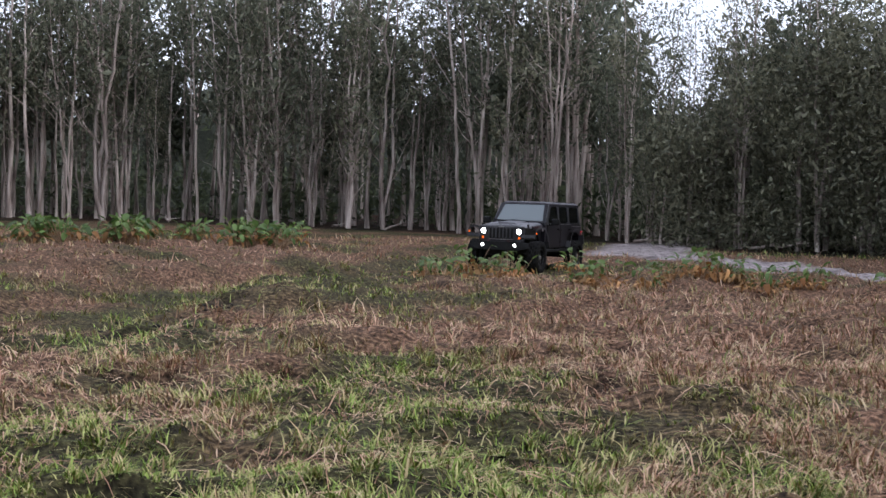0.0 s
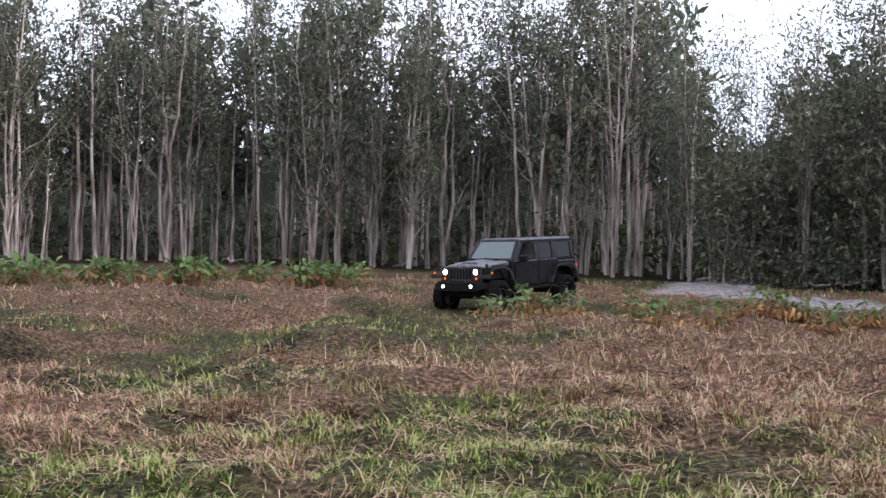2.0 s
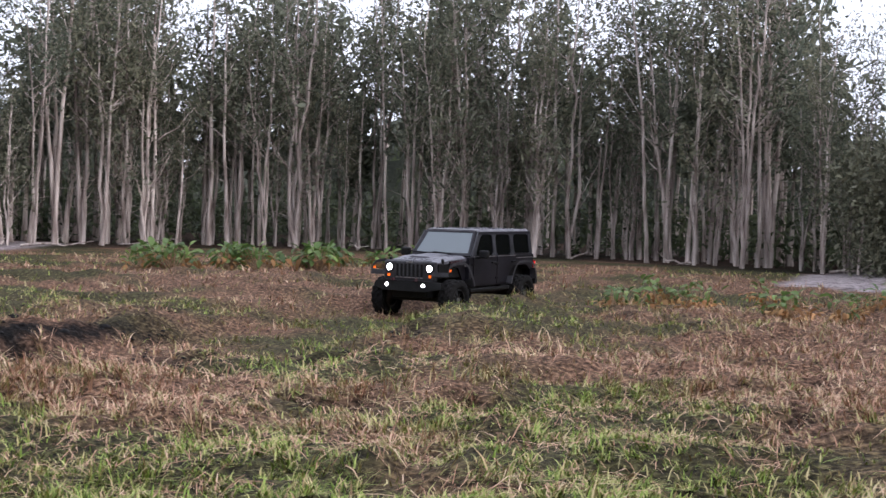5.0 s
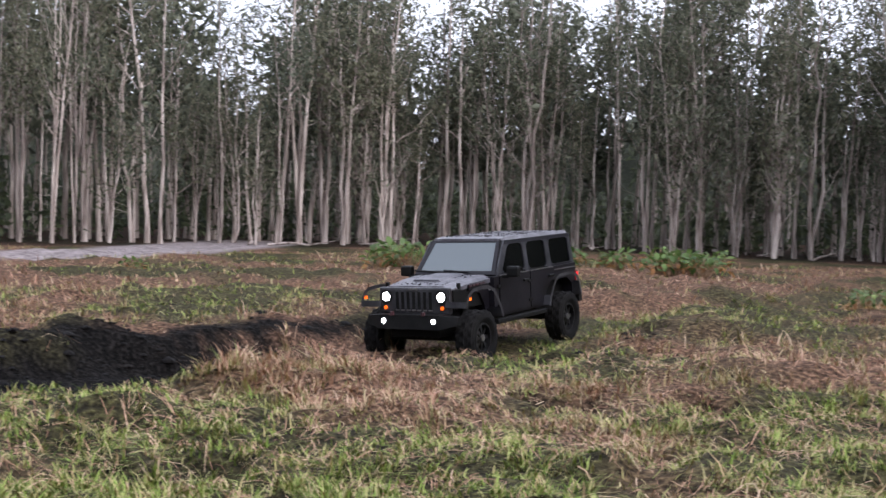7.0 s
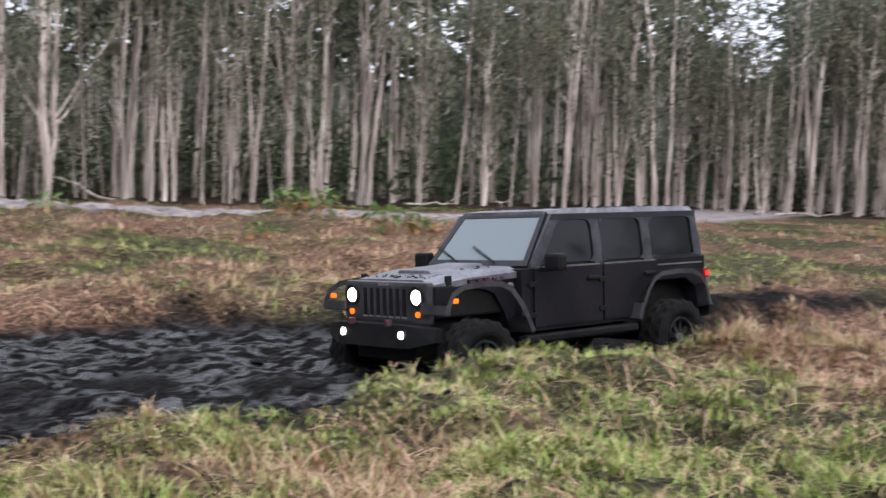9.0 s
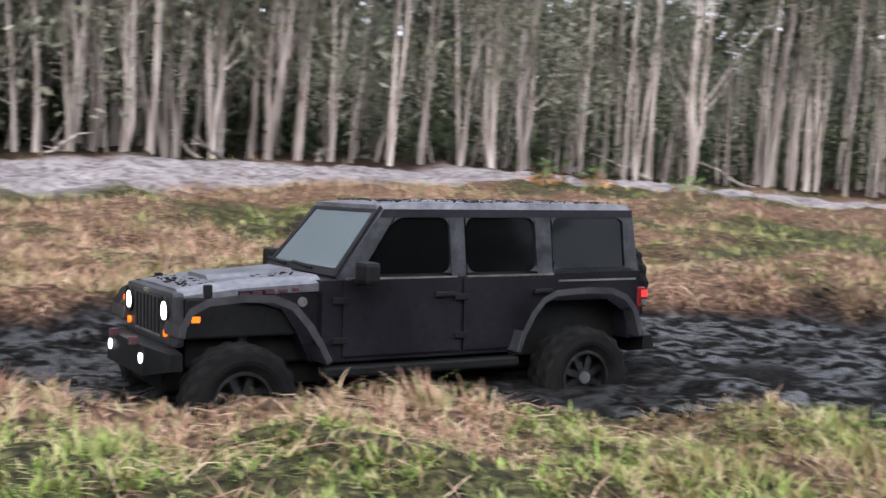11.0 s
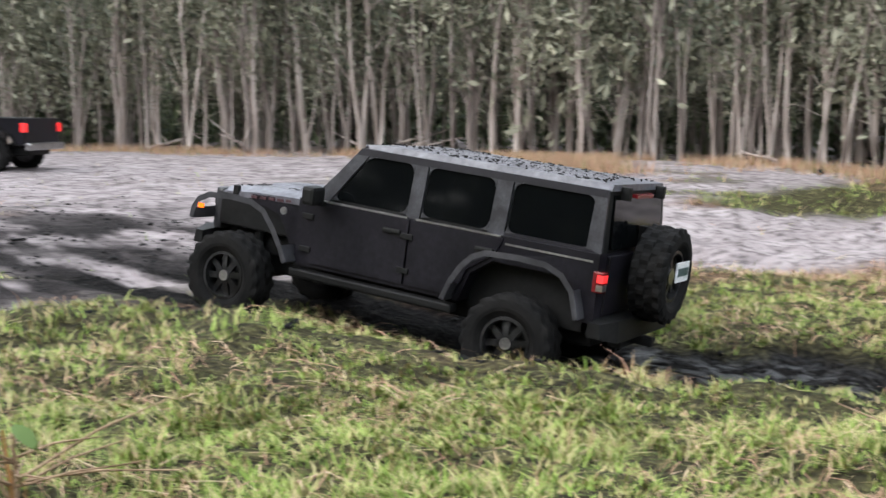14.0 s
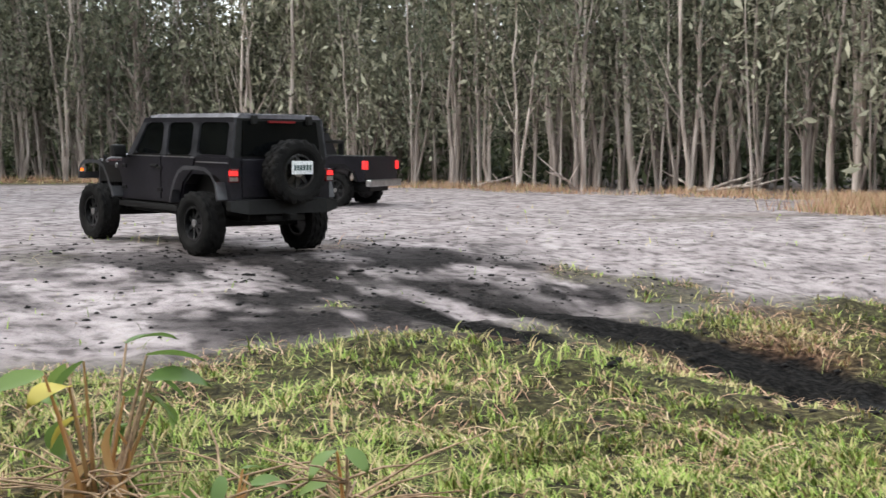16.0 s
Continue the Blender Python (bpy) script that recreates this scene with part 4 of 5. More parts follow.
def make_jeep():
    car = new("off_road_car")
    tagged(car, "muddy matt graphite four-door off-road car with headlights on", "car")
    waist = lambda z: 0.765 - 0.03 * max(0.0, 0.95 - z)
    tumble = lambda z: 0.74 - 0.13 * max(0.0, z - 1.28)
    # lower shell with the rear wheel arches cut out
    shell = [(-0.66, 0.66), (-0.66, 1.27), (-3.6, 1.29), (-3.62, 0.72), (-3.47, 0.72), (-3.43, 0.95), (-3.25, 1.06), (-2.66, 1.06), (-2.47, 0.92), (-2.38, 0.66)]
    part("body", prism(shell, lambda z: -waist(z), waist), PAINT, car, bevel=0.018)
    part("chassis", boxes((-3.5, 0.44, -0.42, 0.42, 0.46, 0.64), (-0.07, 0.07, -0.66, 0.66, 0.37, 0.51), (-3.02, -2.88, -0.66, 0.66, 0.37, 0.51),
                          (-0.62, 0.3, -0.5, 0.5, 0.64, 1.0)), PLASTIC, car, bevel=0.02)
    # engine cover, wings, grille
    hood = loft([[(-0.7, -0.7, 1.19), (-0.7, -0.7, 1.25), (-0.7, -0.55, 1.3), (-0.7, 0.55, 1.3), (-0.7, 0.7, 1.25), (-0.7, 0.7, 1.19)],
                 [(-0.1, -0.65, 1.165), (-0.1, -0.65, 1.22), (-0.1, -0.5, 1.275), (-0.1, 0.5, 1.275), (-0.1, 0.65, 1.22), (-0.1, 0.65, 1.165)],
                 [(0.36, -0.6, 1.11), (0.36, -0.6, 1.17), (0.36, -0.46, 1.215), (0.36, 0.46, 1.215), (0.36, 0.6, 1.17), (0.36, 0.6, 1.11)]])
    cover = part("bonnet", hood, DUSTY_SKYLIT, car, "dusty graphite bonnet, sky light put into its grey, with mud specks", bevel=0.02)
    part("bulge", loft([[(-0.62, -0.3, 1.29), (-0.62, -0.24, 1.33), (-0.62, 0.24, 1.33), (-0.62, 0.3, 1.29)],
                        [(0.05, -0.26, 1.25), (0.05, -0.21, 1.285), (0.05, 0.21, 1.285), (0.05, 0.26, 1.25)]]), DUSTY_SKYLIT, cover, bevel=0.01)
    for s in (1, -1):
        part("latch", boxes((0.14, 0.2, s * 0.62 - 0.02, s * 0.62 + 0.02, 1.16, 1.25)), PLASTIC, cover, bevel=0.006)
        for k in range(5):
            x = -0.52 + 0.1 * k
            part("marking", boxes((x, x + 0.07, s * 0.672 - 0.012, s * 0.672 + 0.012, 1.19 - 0.006 * k, 1.215 - 0.006 * k)), RED_MARK, cover, "dull red marking")
    grille = part("grille", boxes((0.33, 0.43, -0.61, 0.61, 0.8, 1.2)), FLARE, car, "grey seven-slot grille panel", bevel=0.035)
    for k in range(7):
        y = (k - 3) * 0.096
        part("slot", boxes((0.395, 0.436, y - 0.029, y + 0.029, 0.87, 1.14)), PLASTIC, grille, bevel=0.012)
        part("slot_rim", boxes((0.43, 0.442, y - 0.03, y + 0.03, 0.855, 0.872)), CHROME, grille, "bright lower slot edge")
    part("badge", boxes((0.428, 0.445, -0.07, 0.07, 1.16, 1.185)), CHROME, grille, "bright badge shape")
    for s in (1, -1):
        lamp("headlight", car, 0.435, s * 0.475, 1.06, 0.066, HEADLIGHT, "lit round headlight")
        part("headlight_ring", lathe([(0.07, -0.01), (0.1, -0.015), (0.1, 0.02), (0.07, 0.01)], 24), PLASTIC, car).matrix_basis = pose(0.44, s * 0.475, 1.06, 0, 0, 90)
        lamp("turn_lamp", car, 0.435, s * 0.49, 0.9, 0.028, AMBER, "lit amber turn lamp")
        lamp("fog_lamp", car, 0.6, s * 0.43, 0.72, 0.036, HEADLIGHT, "lit white fog lamp", 0.018)
        part("side_marker", boxes((0.32, 0.375, s * 0.906 - 0.012, s * 0.906 + 0.012, 1.015, 1.055)), AMBER, car, "lit amber side marker")
        part("tow_hook", boxes((0.58, 0.65, s * 0.27 - 0.02, s * 0.27 + 0.02, 0.8, 0.86)), RED_MARK, car, "red tow hook", bevel=0.008)
        y0, y1 = sorted((s * 0.56, s * 0.915))
        part("front_flare", strip([(0.42, 0.9), (0.41, 0.98), (0.36, 1.07), (0.25, 1.125), (0.0, 1.145), (-0.22, 1.135), (-0.36, 1.08), (-0.48, 0.94), (-0.57, 0.8), (-0.64, 0.66)], 0.055, y0, y1), FLARE, car, "scuffed grey wheel-arch flare", bevel=0.012)
        y0, y1 = sorted((s * 0.73, s * 0.905))
        part("rear_flare", strip([(-2.32, 0.66), (-2.38, 0.82), (-2.46, 0.96), (-2.55, 1.06), (-2.66, 1.11), (-2.95, 1.125), (-3.2, 1.115), (-3.34, 1.06), (-3.43, 0.96), (-3.5, 0.74)], 0.05, y0, y1), FLARE, car, "scuffed grey wheel-arch flare", bevel=0.012)
        part("side_rail", boxes((-2.36, -0.66, min(s * 0.7, s * 0.82), max(s * 0.7, s * 0.82), 0.55, 0.63)), PLASTIC, car, bevel=0.02)
        y0, y1 = sorted((s * 0.5, s * 0.63))
        y2, y3 = sorted((s * 0.5, s * 0.668))
        part("cowl_side", prism([(-0.67, 0.66), (-0.6, 0.66), (-0.5, 0.88), (-0.38, 1.06), (-0.22, 1.11), (-0.05, 1.12), (-0.05, 1.2), (-0.67, 1.23)], y2, y3), PAINT, car, bevel=0.012)
        # filler block added in the front arch, black to pass for the well's shade
        part("front_wing", boxes((-0.66, 0.34, y0, y1, 0.86, 1.16)), PLASTIC, car, bevel=0.02)
        # doors
        for x0, x1, name in ((-1.83, -0.82, "front_door"), (-2.74, -1.86, "rear_door")):
            lower = [(x0, 1.265), (x1, 1.265), (x1, 0.7), (x0, 0.7)] if name == "front_door" else [(x0, 1.265), (x1, 1.265), (x1, 0.7), (x0 + 0.4, 0.7), (x0 + 0.3, 0.95), (x0 + 0.06, 1.12)]
            y0, y1 = sorted((s * 0.755, s * 0.782))
            door = part(name, prism(lower, y0, y1), PAINT, car, bevel=0.01)
            part("handle", boxes((x0 + 0.06, x0 + 0.24, min(s * 0.78, s * 0.815), max(s * 0.78, s * 0.815), 1.125, 1.165)), PLASTIC, door, bevel=0.012)
            for z in (0.82, 1.12):
                part("hinge", boxes((x1 - 0.03, x1 + 0.09, min(s * 0.78, s * 0.8), max(s * 0.78, s * 0.8), z - 0.025, z + 0.025)), PLASTIC, door, bevel=0.006)
            part("sill_strip", boxes((x0 + 0.03, x1 - 0.03, min(s * 0.75, s * 0.775), max(s * 0.75, s * 0.775), 1.27, 1.285)), CHROME, door, "thin bright window strip")
        # mirror
        mirror = part("mirror", boxes((-1.0, -0.87, min(s * 0.86, s * 1.06), max(s * 0.86, s * 1.06), 1.25, 1.42)), PLASTIC, car, bevel=0.035)
        part("arm", boxes((-0.96, -0.9, min(s * 0.74, s * 0.88), max(s * 0.74, s * 0.88), 1.24, 1.28)), PLASTIC, mirror)
        part("round_badge", disc(bmesh.new(), -0.5, s * 0.768, 1.12, 0.036, 0.016, "y", 20), CHROME, car, "small pale round badge")
        tail = part("tail_lamp", boxes((-3.66, -3.57, min(s * 0.67, s * 0.775), max(s * 0.67, s * 0.775), 0.98, 1.15)), TAIL_DULL, car, "red tail lamp", bevel=0.01)
        part("lit_lens", boxes((-3.668, -3.61, min(s * 0.69, s * 0.782), max(s * 0.69, s * 0.782), 1.065, 1.125)), TAIL, tail, "lit red lens")
        part("clear_lens", boxes((-3.666, -3.61, min(s * 0.69, s * 0.78), max(s * 0.69, s * 0.78), 0.995, 1.045)), CHROME, tail, "pale lower lens")
    # cab: pillars and rails round tinted panes, hard top
    cab = [(-0.78, 1.27), (-1.2, 1.8), (-3.56, 1.8), (-3.6, 1.27)]
    part("cab_core", prism(cab, lambda z: -(tumble(z) - 0.03), lambda z: tumble(z) - 0.03), PLASTIC, car, bevel=0.01)
    front_win = [(-1.0, 1.31), (-1.3, 1.735), (-1.76, 1.735), (-1.76, 1.31)]
    rear_win = [(-1.92, 1.31), (-1.92, 1.735), (-2.56, 1.735), (-2.56, 1.31)]
    back_win = [(-2.74, 1.32), (-2.74, 1.735), (-3.46, 1.735), (-3.49, 1.32)]
    for s in (1, -1):
        lo, hi = (lambda z, s=s: s * (tumble(z) - 0.03)), (lambda z, s=s: s * tumble(z))
        for o in ([(-0.78, 1.27), (-1.2, 1.8), (-1.33, 1.8), (-0.95, 1.27)], [(-1.77, 1.27), (-1.77, 1.8), (-1.9, 1.8), (-1.9, 1.27)],
                  [(-2.57, 1.27), (-2.57, 1.8), (-2.72, 1.8), (-2.72, 1.27)], [(-3.46, 1.27), (-3.46, 1.8), (-3.56, 1.8), (-3.6, 1.27)]):
            part("pillar", prism(o, lo, hi), POSTS, car, "wet, muddy grey window post with sky reflection in its colour")
        part("top_rail", prism([(-1.16, 1.738), (-1.2, 1.8), (-3.56, 1.8), (-3.56, 1.738)], lo, (lambda z, s=s: s * (tumble(z) + 0.004))), PAINT, car)
        part("quarter_panel", prism([(-2.72, 1.27), (-2.72, 1.318), (-3.5, 1.318), (-3.6, 1.27)], lo, hi), PAINT, car)
        part("belt_strip", boxes((-3.55, -2.76, min(s * 0.755, s * 0.772), max(s * 0.755, s * 0.772), 1.215, 1.23)), CHROME, car, "thin bright belt line")
        for o in (front_win, rear_win, back_win):
            for fillet in corners(o, 0.065):
                part("window_corner", prism(fillet, lo, hi), POSTS, car)
            part("side_window", prism(o, (lambda z, s=s: s * (tumble(z) - 0.03)), (lambda z, s=s: s * (tumble(z) - 0.018))), GLASS, car, "dark tinted window")
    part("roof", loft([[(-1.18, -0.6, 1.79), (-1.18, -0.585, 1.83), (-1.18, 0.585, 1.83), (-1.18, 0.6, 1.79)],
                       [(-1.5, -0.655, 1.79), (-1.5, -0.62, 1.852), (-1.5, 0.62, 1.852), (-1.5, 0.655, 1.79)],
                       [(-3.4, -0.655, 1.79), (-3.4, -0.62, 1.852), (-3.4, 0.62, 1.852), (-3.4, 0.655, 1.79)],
                       [(-3.57, -0.64, 1.79), (-3.57, -0.6, 1.845), (-3.57, 0.6, 1.845), (-3.57, 0.64, 1.79)]]), DUSTY_SKYLIT, car, "wet hard top, sky light put into its grey, with mud specks", bevel=0.02)
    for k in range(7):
        part("roof_rib", boxes((-3.3, -1.6, 0.15 * (k - 3) - 0.022, 0.15 * (k - 3) + 0.022, 1.846, 1.859)), DUSTY_SKYLIT, car, bevel=0.005)
    # windscreen
    def screen(u0, u1, v0, v1, lift, thick):
        out = []
        for v in (v0, v1):
            for u in (u0, u1):
                p = Vector((-0.79 - 0.43 * v, u * (0.72 - 0.12 * v), 1.285 + 0.53 * v)) + Vector((0.777, 0, 0.63)) * lift
                out.append(p)
        a, b, d, c = out
        back = Vector((0.777, 0, 0.63)) * -thick
        return [[a, b, c, d], [a + back, b + back, c + back, d + back]]
    part("windscreen", loft(screen(-0.9, 0.9, 0.1, 0.9, 0.012, 0.02)), SCREEN, car, "grey windscreen reflecting the sky")
    frame_bm = bmesh.new()
    for q in (screen(-1, -0.9, 0, 1, 0.02, 0.05), screen(0.9, 1, 0, 1, 0.02, 0.05), screen(-0.9, 0.9, 0, 0.1, 0.02, 0.05), screen(-0.9, 0.9, 0.9, 1, 0.02, 0.05)):
        a = [frame_bm.verts.new(p) for p in q[0]]
        b = [frame_bm.verts.new(p) for p in q[1]]
        frame_bm.faces.new(a)
        frame_bm.faces.new(b[::-1])
        for i in range(4):
            frame_bm.faces.new((a[(i + 1) % 4], a[i], b[i], b[(i + 1) % 4]))
    part("screen_frame", frame_bm, PAINT, car)
    wipers = []
    for y in (-0.29, 0.25):
        bm = boxes((-0.008, 0.008, 0.0, 0.2, 0.0, 0.012), (-0.01, 0.012, 0.08, 0.46, -0.008, 0.008))
        blade = part("wiper", bm, PLASTIC, car, "black wiper arm and blade")
        blade.matrix_basis = wiper_pose(y, 4)
        wipers.append((blade, y))
    # bumpers, back
    part("front_bumper", loft([[(0.4, -0.78, 0.66), (0.5, -0.78, 0.66), (0.48, -0.78, 0.78), (0.4, -0.78, 0.78)], [(0.4, -0.5, 0.6), (0.61, -0.5, 0.6), (0.59, -0.5, 0.81), (0.4, -0.5, 0.81)],
                               [(0.4, 0.5, 0.6), (0.61, 0.5, 0.6), (0.59, 0.5, 0.81), (0.4, 0.5, 0.81)], [(0.4, 0.78, 0.66), (0.5, 0.78, 0.66), (0.48, 0.78, 0.78), (0.4, 0.78, 0.78)]]), PLASTIC, car, bevel=0.02)
    part("rear_bumper", loft([[(-3.6, y, 0.58 + k), (-3.8 + 2 * k, y, 0.58 + k), (-3.78 + 2 * k, y, 0.76 - k / 2), (-3.6, y, 0.76 - k / 2)] for y, k in ((-0.82, 0.04), (-0.6, 0), (0.6, 0), (0.82, 0.04))]), PLASTIC, car, bevel=0.02)
    part("tailgate", boxes((-3.635, -3.595, -0.6, 0.6, 0.78, 1.27)), PAINT, car, bevel=0.012)
    back_glass = part("rear_window", loft([[(-3.625, -0.6, 1.32), (-3.585, -0.56, 1.76), (-3.585, 0.56, 1.76), (-3.625, 0.6, 1.32)], [(-3.6, -0.6, 1.32), (-3.56, -0.56, 1.76), (-3.56, 0.56, 1.76), (-3.6, 0.6, 1.32)]]), GLASS, car, "dark tinted rear window")
    for y in (-0.42, 0.42):
        part("glass_hinge", boxes((-3.66, -3.58, y - 0.03, y + 0.03, 1.72, 1.83)), PLASTIC, back_glass, bevel=0.008)
    part("brake_light", boxes((-3.64, -3.59, -0.2, 0.2, 1.735, 1.765)), TAIL_DULL, back_glass)
    part("spare_bracket", boxes((-3.75, -3.62, -0.14, 0.08, 0.98, 1.22), (-3.83, -3.62, -0.06, 0.0, 1.2, 1.5)), PLASTIC, car, bevel=0.01)
    tyre, rim = tyre_mesh(0.415, 0.15, 0.225), rim_mesh(0.225, 0.15, 8)
    spare = part("spare_wheel", disc(bmesh.new(), 0, 0.07, 0, 0.07, 0.06, "y", 16), CHROME, car, "spare wheel on the back")
    spare.matrix_basis = pose(-3.86, -0.03, 1.12, 0, 0, 90)
    mesh_part("tyre", tyre, spare, "chunky black mud tyre")
    mesh_part("rim", rim, spare)
    plate = part("number_plate", boxes((-4.05, -4.035, -0.19, 0.13, 1.09, 1.26)), PLATE, car, "white number plate", bevel=0.004)
    for k in range(6):
        part("bar", boxes((-4.056, -4.048, -0.16 + 0.046 * k, -0.13 + 0.046 * k, 1.14, 1.21)), INK, plate)
    part("tow_bar", boxes((-3.9, -3.7, -0.05, 0.05, 0.5, 0.58), (-3.72, -3.6, -0.3, 0.3, 0.48, 0.56)), PLASTIC, car, bevel=0.01)
    for y in (0.55, -0.55):
        part("shock_absorber", disc(bmesh.new(), -0.1, y, 0.72, 0.05, 0.5, "z", 10), PLASTIC, car)
    part("wheel_well", boxes((-3.46, -2.4, -0.58, 0.58, 0.6, 1.07)), PLASTIC, car)
    rng = random.Random(4)
    spots = bmesh.new()
    for _ in range(520):
        if rng.random() < 0.6:
            p = (rng.uniform(-3.5, -1.3), rng.uniform(-0.6, 0.6), 1.858)
        else:
            x = rng.uniform(-0.65, 0.3)
            p = (x, rng.uniform(-0.45, 0.45), 1.3 - 0.08 * (x + 0.7) / 1.06 + (0.012 if x < -0.1 else 0.006))
        r = rng.uniform(0.004, 0.008) if rng.random() < 0.6 else rng.uniform(0.008, 0.02)
        bmesh.ops.create_icosphere(spots, subdivisions=1, radius=1, matrix=Matrix.Translation(p) @ Matrix.Diagonal((r * rng.uniform(0.8, 2), r, 0.008, 1)))
    tagged(part("mud_specks", spots, MUD, car, "black mud specks"), kind="stuff")
    wheels = [add_wheel(car, tyre, rim, x, y, 0.43, y < 0) for x in (0, -2.947) for y in (0.8, -0.8)]
    return car, wheels, wipers


JEEP, JEEP_WHEELS, JEEP_WIPERS = make_jeep()


def make_pickup():
    car = new("pickup_truck")
    tagged(car, "parked black crew-cab pickup truck with a roof rack", "truck")
    side = lambda z: 0.9 - 0.05 * max(0.0, 0.8 - z)
    cabin = lambda z: 0.86 - 0.28 * max(0.0, z - 1.15)
    low = [(0.64, 0.55), (0.67, 0.8), (0.62, 0.98), (0.42, 1.09), (-0.72, 1.16), (-2.42, 1.16), (-2.42, 0.45), (-0.62, 0.45), (-0.5, 0.78), (-0.28, 0.92), (0.28, 0.92), (0.5, 0.78), (0.55, 0.5)]
    part("body", prism(low, lambda z: -side(z), side), PAINT, car, bevel=0.03)
    bed = [(-2.44, 0.5), (-2.44, 1.2), (-3.99, 1.22), (-4.01, 0.66), (-3.82, 0.62), (-3.74, 0.82), (-3.5, 0.94), (-2.96, 0.94), (-2.72, 0.82), (-2.6, 0.5)]
    part("load_bed", prism(bed, lambda z: -side(z), side), PAINT, car, bevel=0.025)
    part("bed_liner", boxes((-3.96, -2.5, -0.72, 0.72, 1.205, 1.225)), PLASTIC, car)
    part("cab", prism([(-0.55, 1.15), (-1.15, 1.72), (-1.35, 1.76), (-2.2, 1.76), (-2.4, 1.15)], lambda z: -cabin(z), cabin), PAINT, car, bevel=0.04)
    for s in (1, -1):
        for o in ([(-0.9, 1.2), (-1.24, 1.66), (-1.5, 1.68), (-1.5, 1.2)], [(-1.58, 1.2), (-1.58, 1.68), (-2.12, 1.67), (-2.26, 1.2)]):
            part("side_window", prism(o, lambda z, s=s: s * (cabin(z) - 0.02), lambda z, s=s: s * (cabin(z) + 0.006)), GLASS, car, "dark tinted window")
        for x in (0.0, -3.23):
            y0, y1 = sorted((s * 0.86, s * 0.96))
            part("flare", strip([(x + 0.56, 0.62), (x + 0.46, 0.86), (x + 0.28, 0.98), (x - 0.28, 0.98), (x - 0.46, 0.86), (x - 0.56, 0.62)], 0.05, y0, y1), PLASTIC, car, bevel=0.012)
        part("tail_lamp", boxes((-4.04, -3.93, min(s * 0.79, s * 0.915), max(s * 0.79, s * 0.915), 0.92, 1.12)), TAIL, car, "lit red tail lamp", bevel=0.015)
        part("mirror", boxes((-0.86, -0.72, min(s * 0.92, s * 1.12), max(s * 0.92, s * 1.12), 1.18, 1.36)), PLASTIC, car, bevel=0.03)
        part("handle", boxes((-1.52, -1.36, min(s * 0.9, s * 0.925), max(s * 0.9, s * 0.925), 1.02, 1.06)), PLASTIC, car)
        part("side_step", boxes((-2.4, -0.6, min(s * 0.86, s * 0.98), max(s * 0.86, s * 0.98), 0.4, 0.46)), PLASTIC, car, bevel=0.02)
        part("rack_rail", boxes((-2.25, -1.25, min(s * 0.58, s * 0.62), max(s * 0.58, s * 0.62), 1.83, 1.87)), PLASTIC, car, bevel=0.01)
    for k in range(4):
        part("rack_bar", boxes((-1.32 - 0.28 * k, -1.28 - 0.28 * k, -0.6, 0.6, 1.78, 1.86)), PLASTIC, car)
    part("light_bar", boxes((-1.3, -1.22, -0.5, 0.5, 1.84, 1.9)), PLASTIC, car, bevel=0.01)
    part("sport_bar", boxes((-2.62, -2.54, -0.7, 0.7, 1.5, 1.58), (-2.64, -2.5, 0.62, 0.7, 1.2, 1.58), (-2.64, -2.5, -0.7, -0.62, 1.2, 1.58)), PLASTIC, car, bevel=0.02)
    part("windscreen", prism([(-0.6, 1.2), (-1.12, 1.69), (-1.14, 1.67), (-0.62, 1.18)], -0.68, 0.68), SCREEN, car)
    part("rear_bumper", boxes((-4.15, -4.005, -0.85, 0.85, 0.52, 0.68)), CHROME, car, "dull bright rear bumper", bevel=0.03)
    part("front_bumper", boxes((0.56, 0.75, -0.88, 0.88, 0.45, 0.75)), PLASTIC, car, bevel=0.05)
    part("chassis", boxes((-3.95, 0.55, -0.5, 0.5, 0.4, 0.56), (-0.06, 0.06, -0.75, 0.75, 0.34, 0.46), (-3.29, -3.17, -0.75, 0.75, 0.34, 0.46)), PLASTIC, car)
    tyre, rim = tyre_mesh(0.41, 0.14, 0.24), rim_mesh(0.24, 0.13, 6)
    for x in (0, -3.23):
        for y in (0.8, -0.8):
            add_wheel(car, tyre, rim, x, y, 0.41, y < 0)
    car.matrix_basis = pose(-13.3, -28.6, float(height(-14.1, -27.4)) + 0.01, 0, -1.2, 303)
    return car


make_pickup()


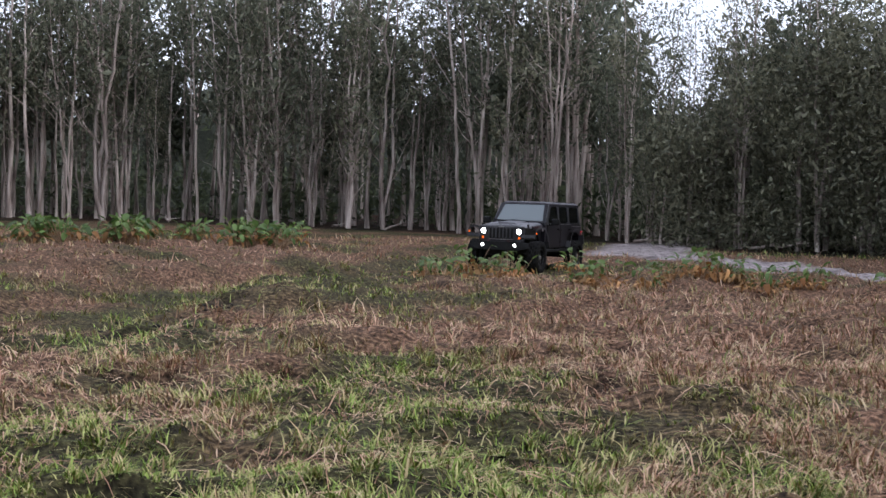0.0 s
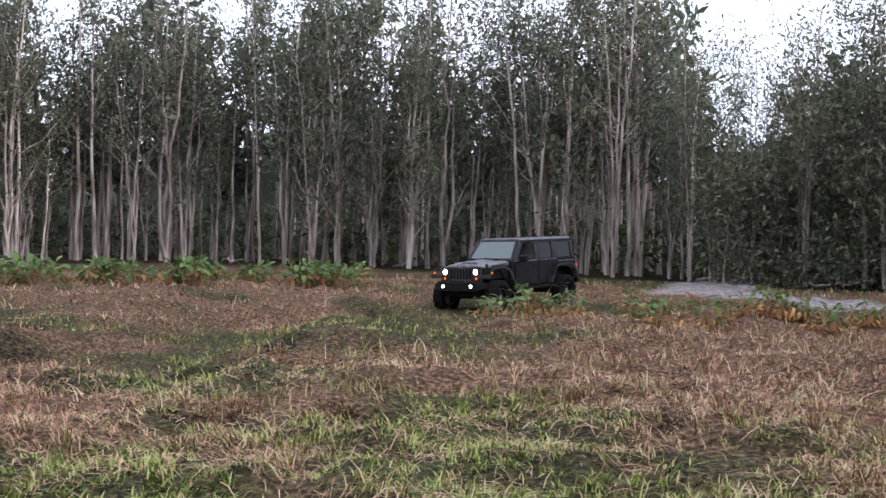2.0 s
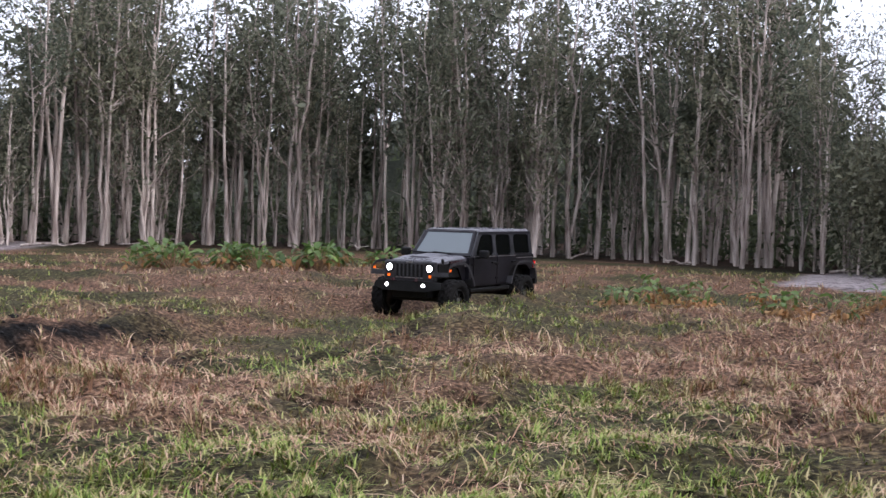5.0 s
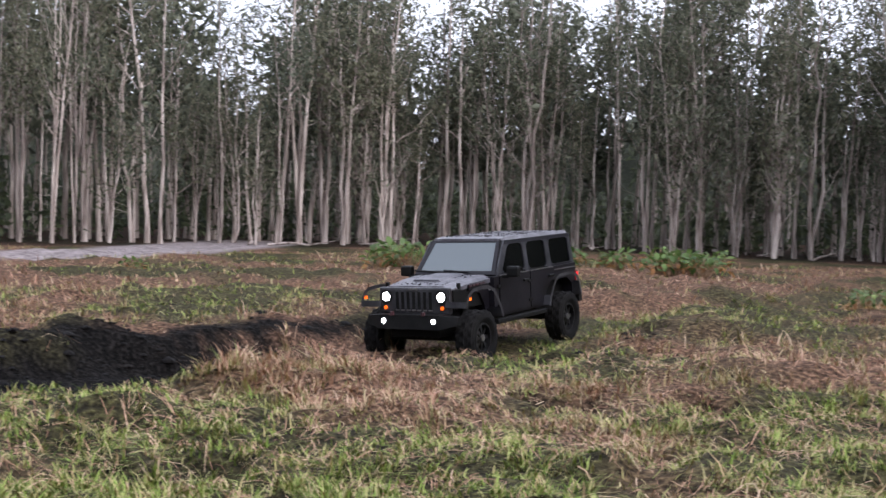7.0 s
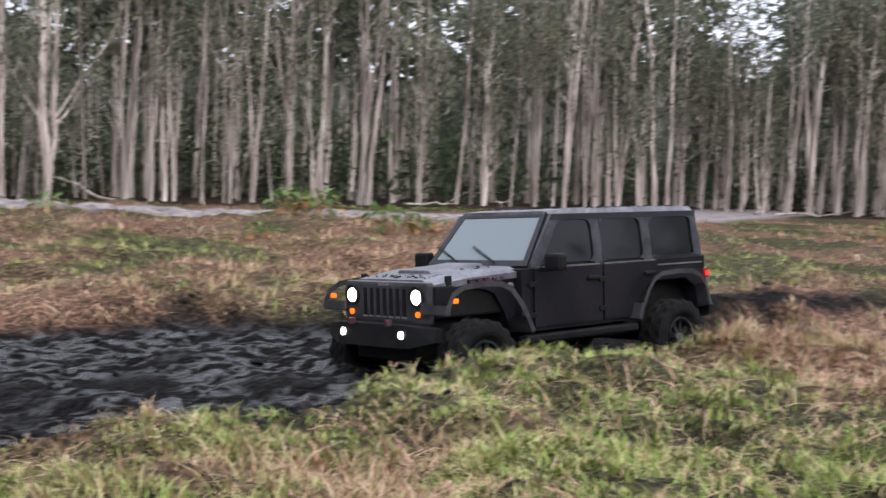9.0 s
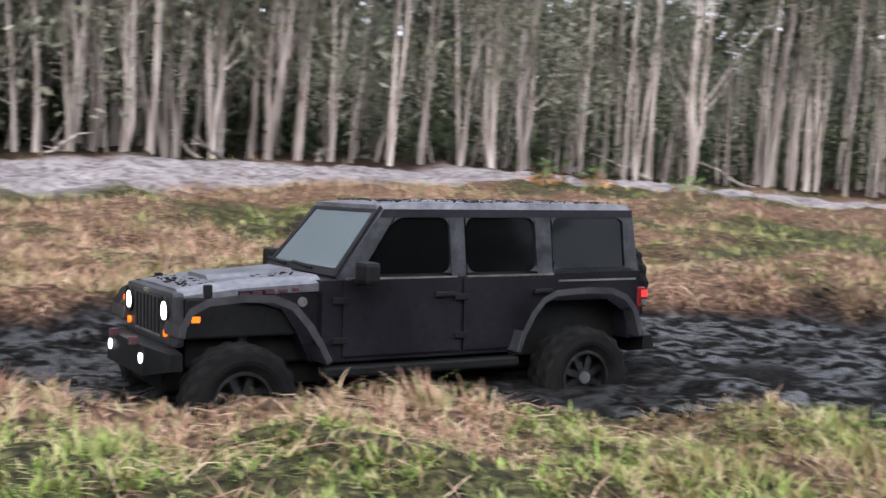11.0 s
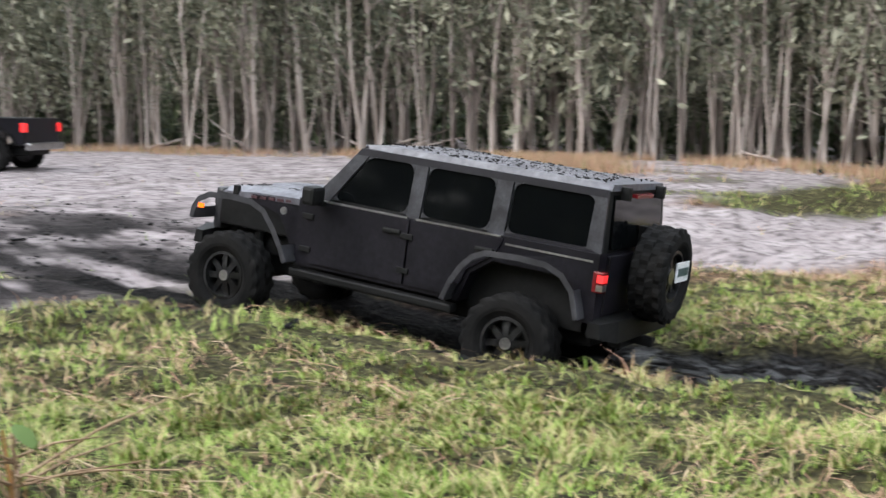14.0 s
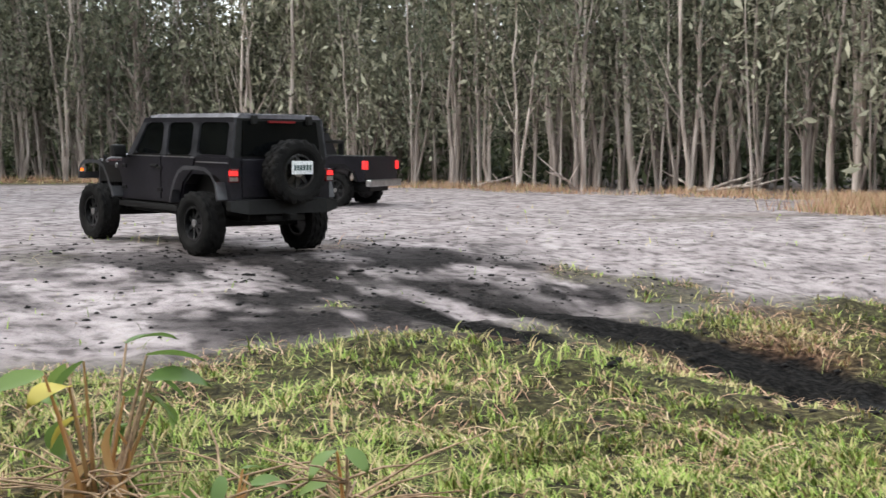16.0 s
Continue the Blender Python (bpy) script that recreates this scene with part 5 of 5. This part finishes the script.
# ---------------------------------------------------------------- what moves
DRIVE = [
    (0.0, 1.62, 31.35, 0.00, 245.6, 1.0, 0.0), (0.5, 0.96, 31.4, 0.02, 240.0, 1.2, 0.8), (1.5, -0.13, 31.31, 0.00, 234.7, 0.1, 1.7), (2.5, -1.43, 30.2, -0.13, 234.7, -4.0, 2.0),
    (3.0, -1.98, 28.9, -0.16, 238.0, -4.2, 1.3),
    (5.5, -4.79, 23.74, -0.13, 250.5, 0.0, 0.0), (6.5, -5.84, 19.94, -0.24, 256.7, -2.3, 1.1), (7.0, -6.3, 17.45, -0.34, 258.8, -2.8, 2.6),
    (7.5, -6.95, 15.4, -0.28, 260.3, 1.2, 1.4),
    (8.0, -7.36, 13.02, -0.33, 263.5, -1.7, 4.5), (8.5, -7.9, 10.95, -0.31, 262.5, -0.2, 5.5), (9.0, -8.18, 8.67, -0.35, 265.0, -0.9, 4.4), (9.5, -8.12, 6.56, -0.4, 275.0, 0.0, 6.0),
    (12.0, -10.05, -2.2, -0.68, 284.5, -1.1, 2.2), (12.5, -9.27, -3.99, -0.52, 291.0, 1.7, 0.5), (13.0, -9.0, -5.8, -0.37, 292.0, 3.9, 0.0),
    (13.5, -8.5, -7.5, -0.22, 287.0, 5.4, 0.5), (14.0, -8.21, -9.2, 0.04, 281.5, 7.2, 2.0), (14.5, -7.87, -11.16, 0.19, 281.7, 4.6, 2.0),
    (15.0, -7.48, -13.15, 0.33, 283.0, 2.6, 1.2), (15.5, -7.17, -15.68, 0.59, 280.1, 4.2, 0.9), (16.0, -6.91, -18.02, 0.66, 276.7, 0.8, 0.0),
]


def smooth_at(t):
    """The car's place at a time, on a smooth line through DRIVE."""
    i = max(0, min(len(DRIVE) - 2, next((k for k in range(len(DRIVE) - 1) if DRIVE[k + 1][0] >= t), len(DRIVE) - 2)))
    p = [DRIVE[max(0, min(len(DRIVE) - 1, i + k))] for k in (-1, 0, 1, 2)]
    h = p[2][0] - p[1][0]
    u = (t - p[1][0]) / h
    out = []
    for c in range(1, 7):
        m1 = (p[2][c] - p[0][c]) / max(p[2][0] - p[0][0], 1e-6) * h
        m2 = (p[3][c] - p[1][c]) / max(p[3][0] - p[1][0], 1e-6) * h
        out.append((2 * u ** 3 - 3 * u * u + 1) * p[1][c] + (u ** 3 - 2 * u * u + u) * m1 + (3 * u * u - 2 * u ** 3) * p[2][c] + (u ** 3 - u * u) * m2)
    return out


def make_flying_clods():
    """Mud lumps that the wheels throw: they rest in the rut, fly, and land beside it."""
    rng = random.Random(12)
    clods = []
    for k in range(16):
        t0 = 11.2 + 0.17 * k
        x, y, z, head, *_ = smooth_at(t0)
        h = radians(head)
        ahead, left = Vector((math.cos(h), math.sin(h), 0)), Vector((-math.sin(h), math.cos(h), 0))
        start = Vector((x, y, 0)) - ahead * rng.choice((0.1, 3.0)) + left * rng.uniform(-1.0, 1.0)
        start.z = float(height(start.x, start.y)) + 0.03
        go = ahead * rng.uniform(-2.2, 2.6) + left * rng.uniform(-1.6, 1.0)
        rise = rng.uniform(5.0, 6.6)
        flight = 2 * rise / 9.81
        end = start + go * flight
        end.z = float(height(end.x, end.y)) + 0.02
        bm = bmesh.new()
        bmesh.ops.create_icosphere(bm, subdivisions=1, radius=rng.uniform(0.018, 0.04))
        for v in bm.verts:
            v.co *= rng.uniform(0.6, 1.35)
        ob = tagged(part("mud_clod", bm, MUD), "small wet black mud clod thrown up by the wheels", "mud", "thrown mud clods")
        rows = [(0.0, pose(*start)), (t0, pose(*start))]
        for j in range(1, 8):
            s = flight * j / 8
            p = start.lerp(end, j / 8)
            p.z = start.z + (end.z - start.z) * j / 8 + rise * s - 4.905 * s * s
            rows.append((t0 + s, pose(*p, 20 * j, 35 * j, 0)))
        rows += [(t0 + flight, pose(*end, 160, 280, 0)), (16.0, pose(*end, 160, 280, 0))]
        clods.append((ob, rows))
    return clods


CLODS = make_flying_clods()


def motions():
    for ob, rows in CLODS:
        walk(ob, rows)
    times = [0.1 * k for k in range(161)]
    way = [smooth_at(t) for t in times]
    walk(JEEP, [(t, pose(x, y, z, roll, -pitch, head)) for t, (x, y, z, head, pitch, roll) in zip(times, way)])
    run, rolled = 0.0, []
    for k, (x, y, *_) in enumerate(way):
        if k:
            run += math.hypot(x - way[k - 1][0], y - way[k - 1][1]) * (1.0 + 0.25 * (9 < times[k] < 13))
        rolled.append(math.degrees(run / 0.415))
    sweep = [(0.0, 4), (7.1, 4), (7.3, 50), (7.5, 85), (7.75, 40), (7.9, 4), (8.88, 4), (9.0, 25), (9.1, 60), (9.2, 84), (9.3, 106), (9.4, 118), (9.6, 118), (9.75, 95), (10.0, 30), (10.15, 4), (16.0, 4)]
    for blade, y in JEEP_WIPERS:
        walk(blade, [(t, wiper_pose(y, a)) for t, a in sweep])
    for wheel in JEEP_WHEELS:
        place, flip = wheel.location.copy(), wheel.location.y < 0
        walk(wheel, [(t, Matrix.Translation(place) @ pose(0, 0, 0, 0, a, 0) @ pose(0, 0, 0, 0, 0, 180 if flip else 0)) for t, a in zip(times, rolled)])


motions()
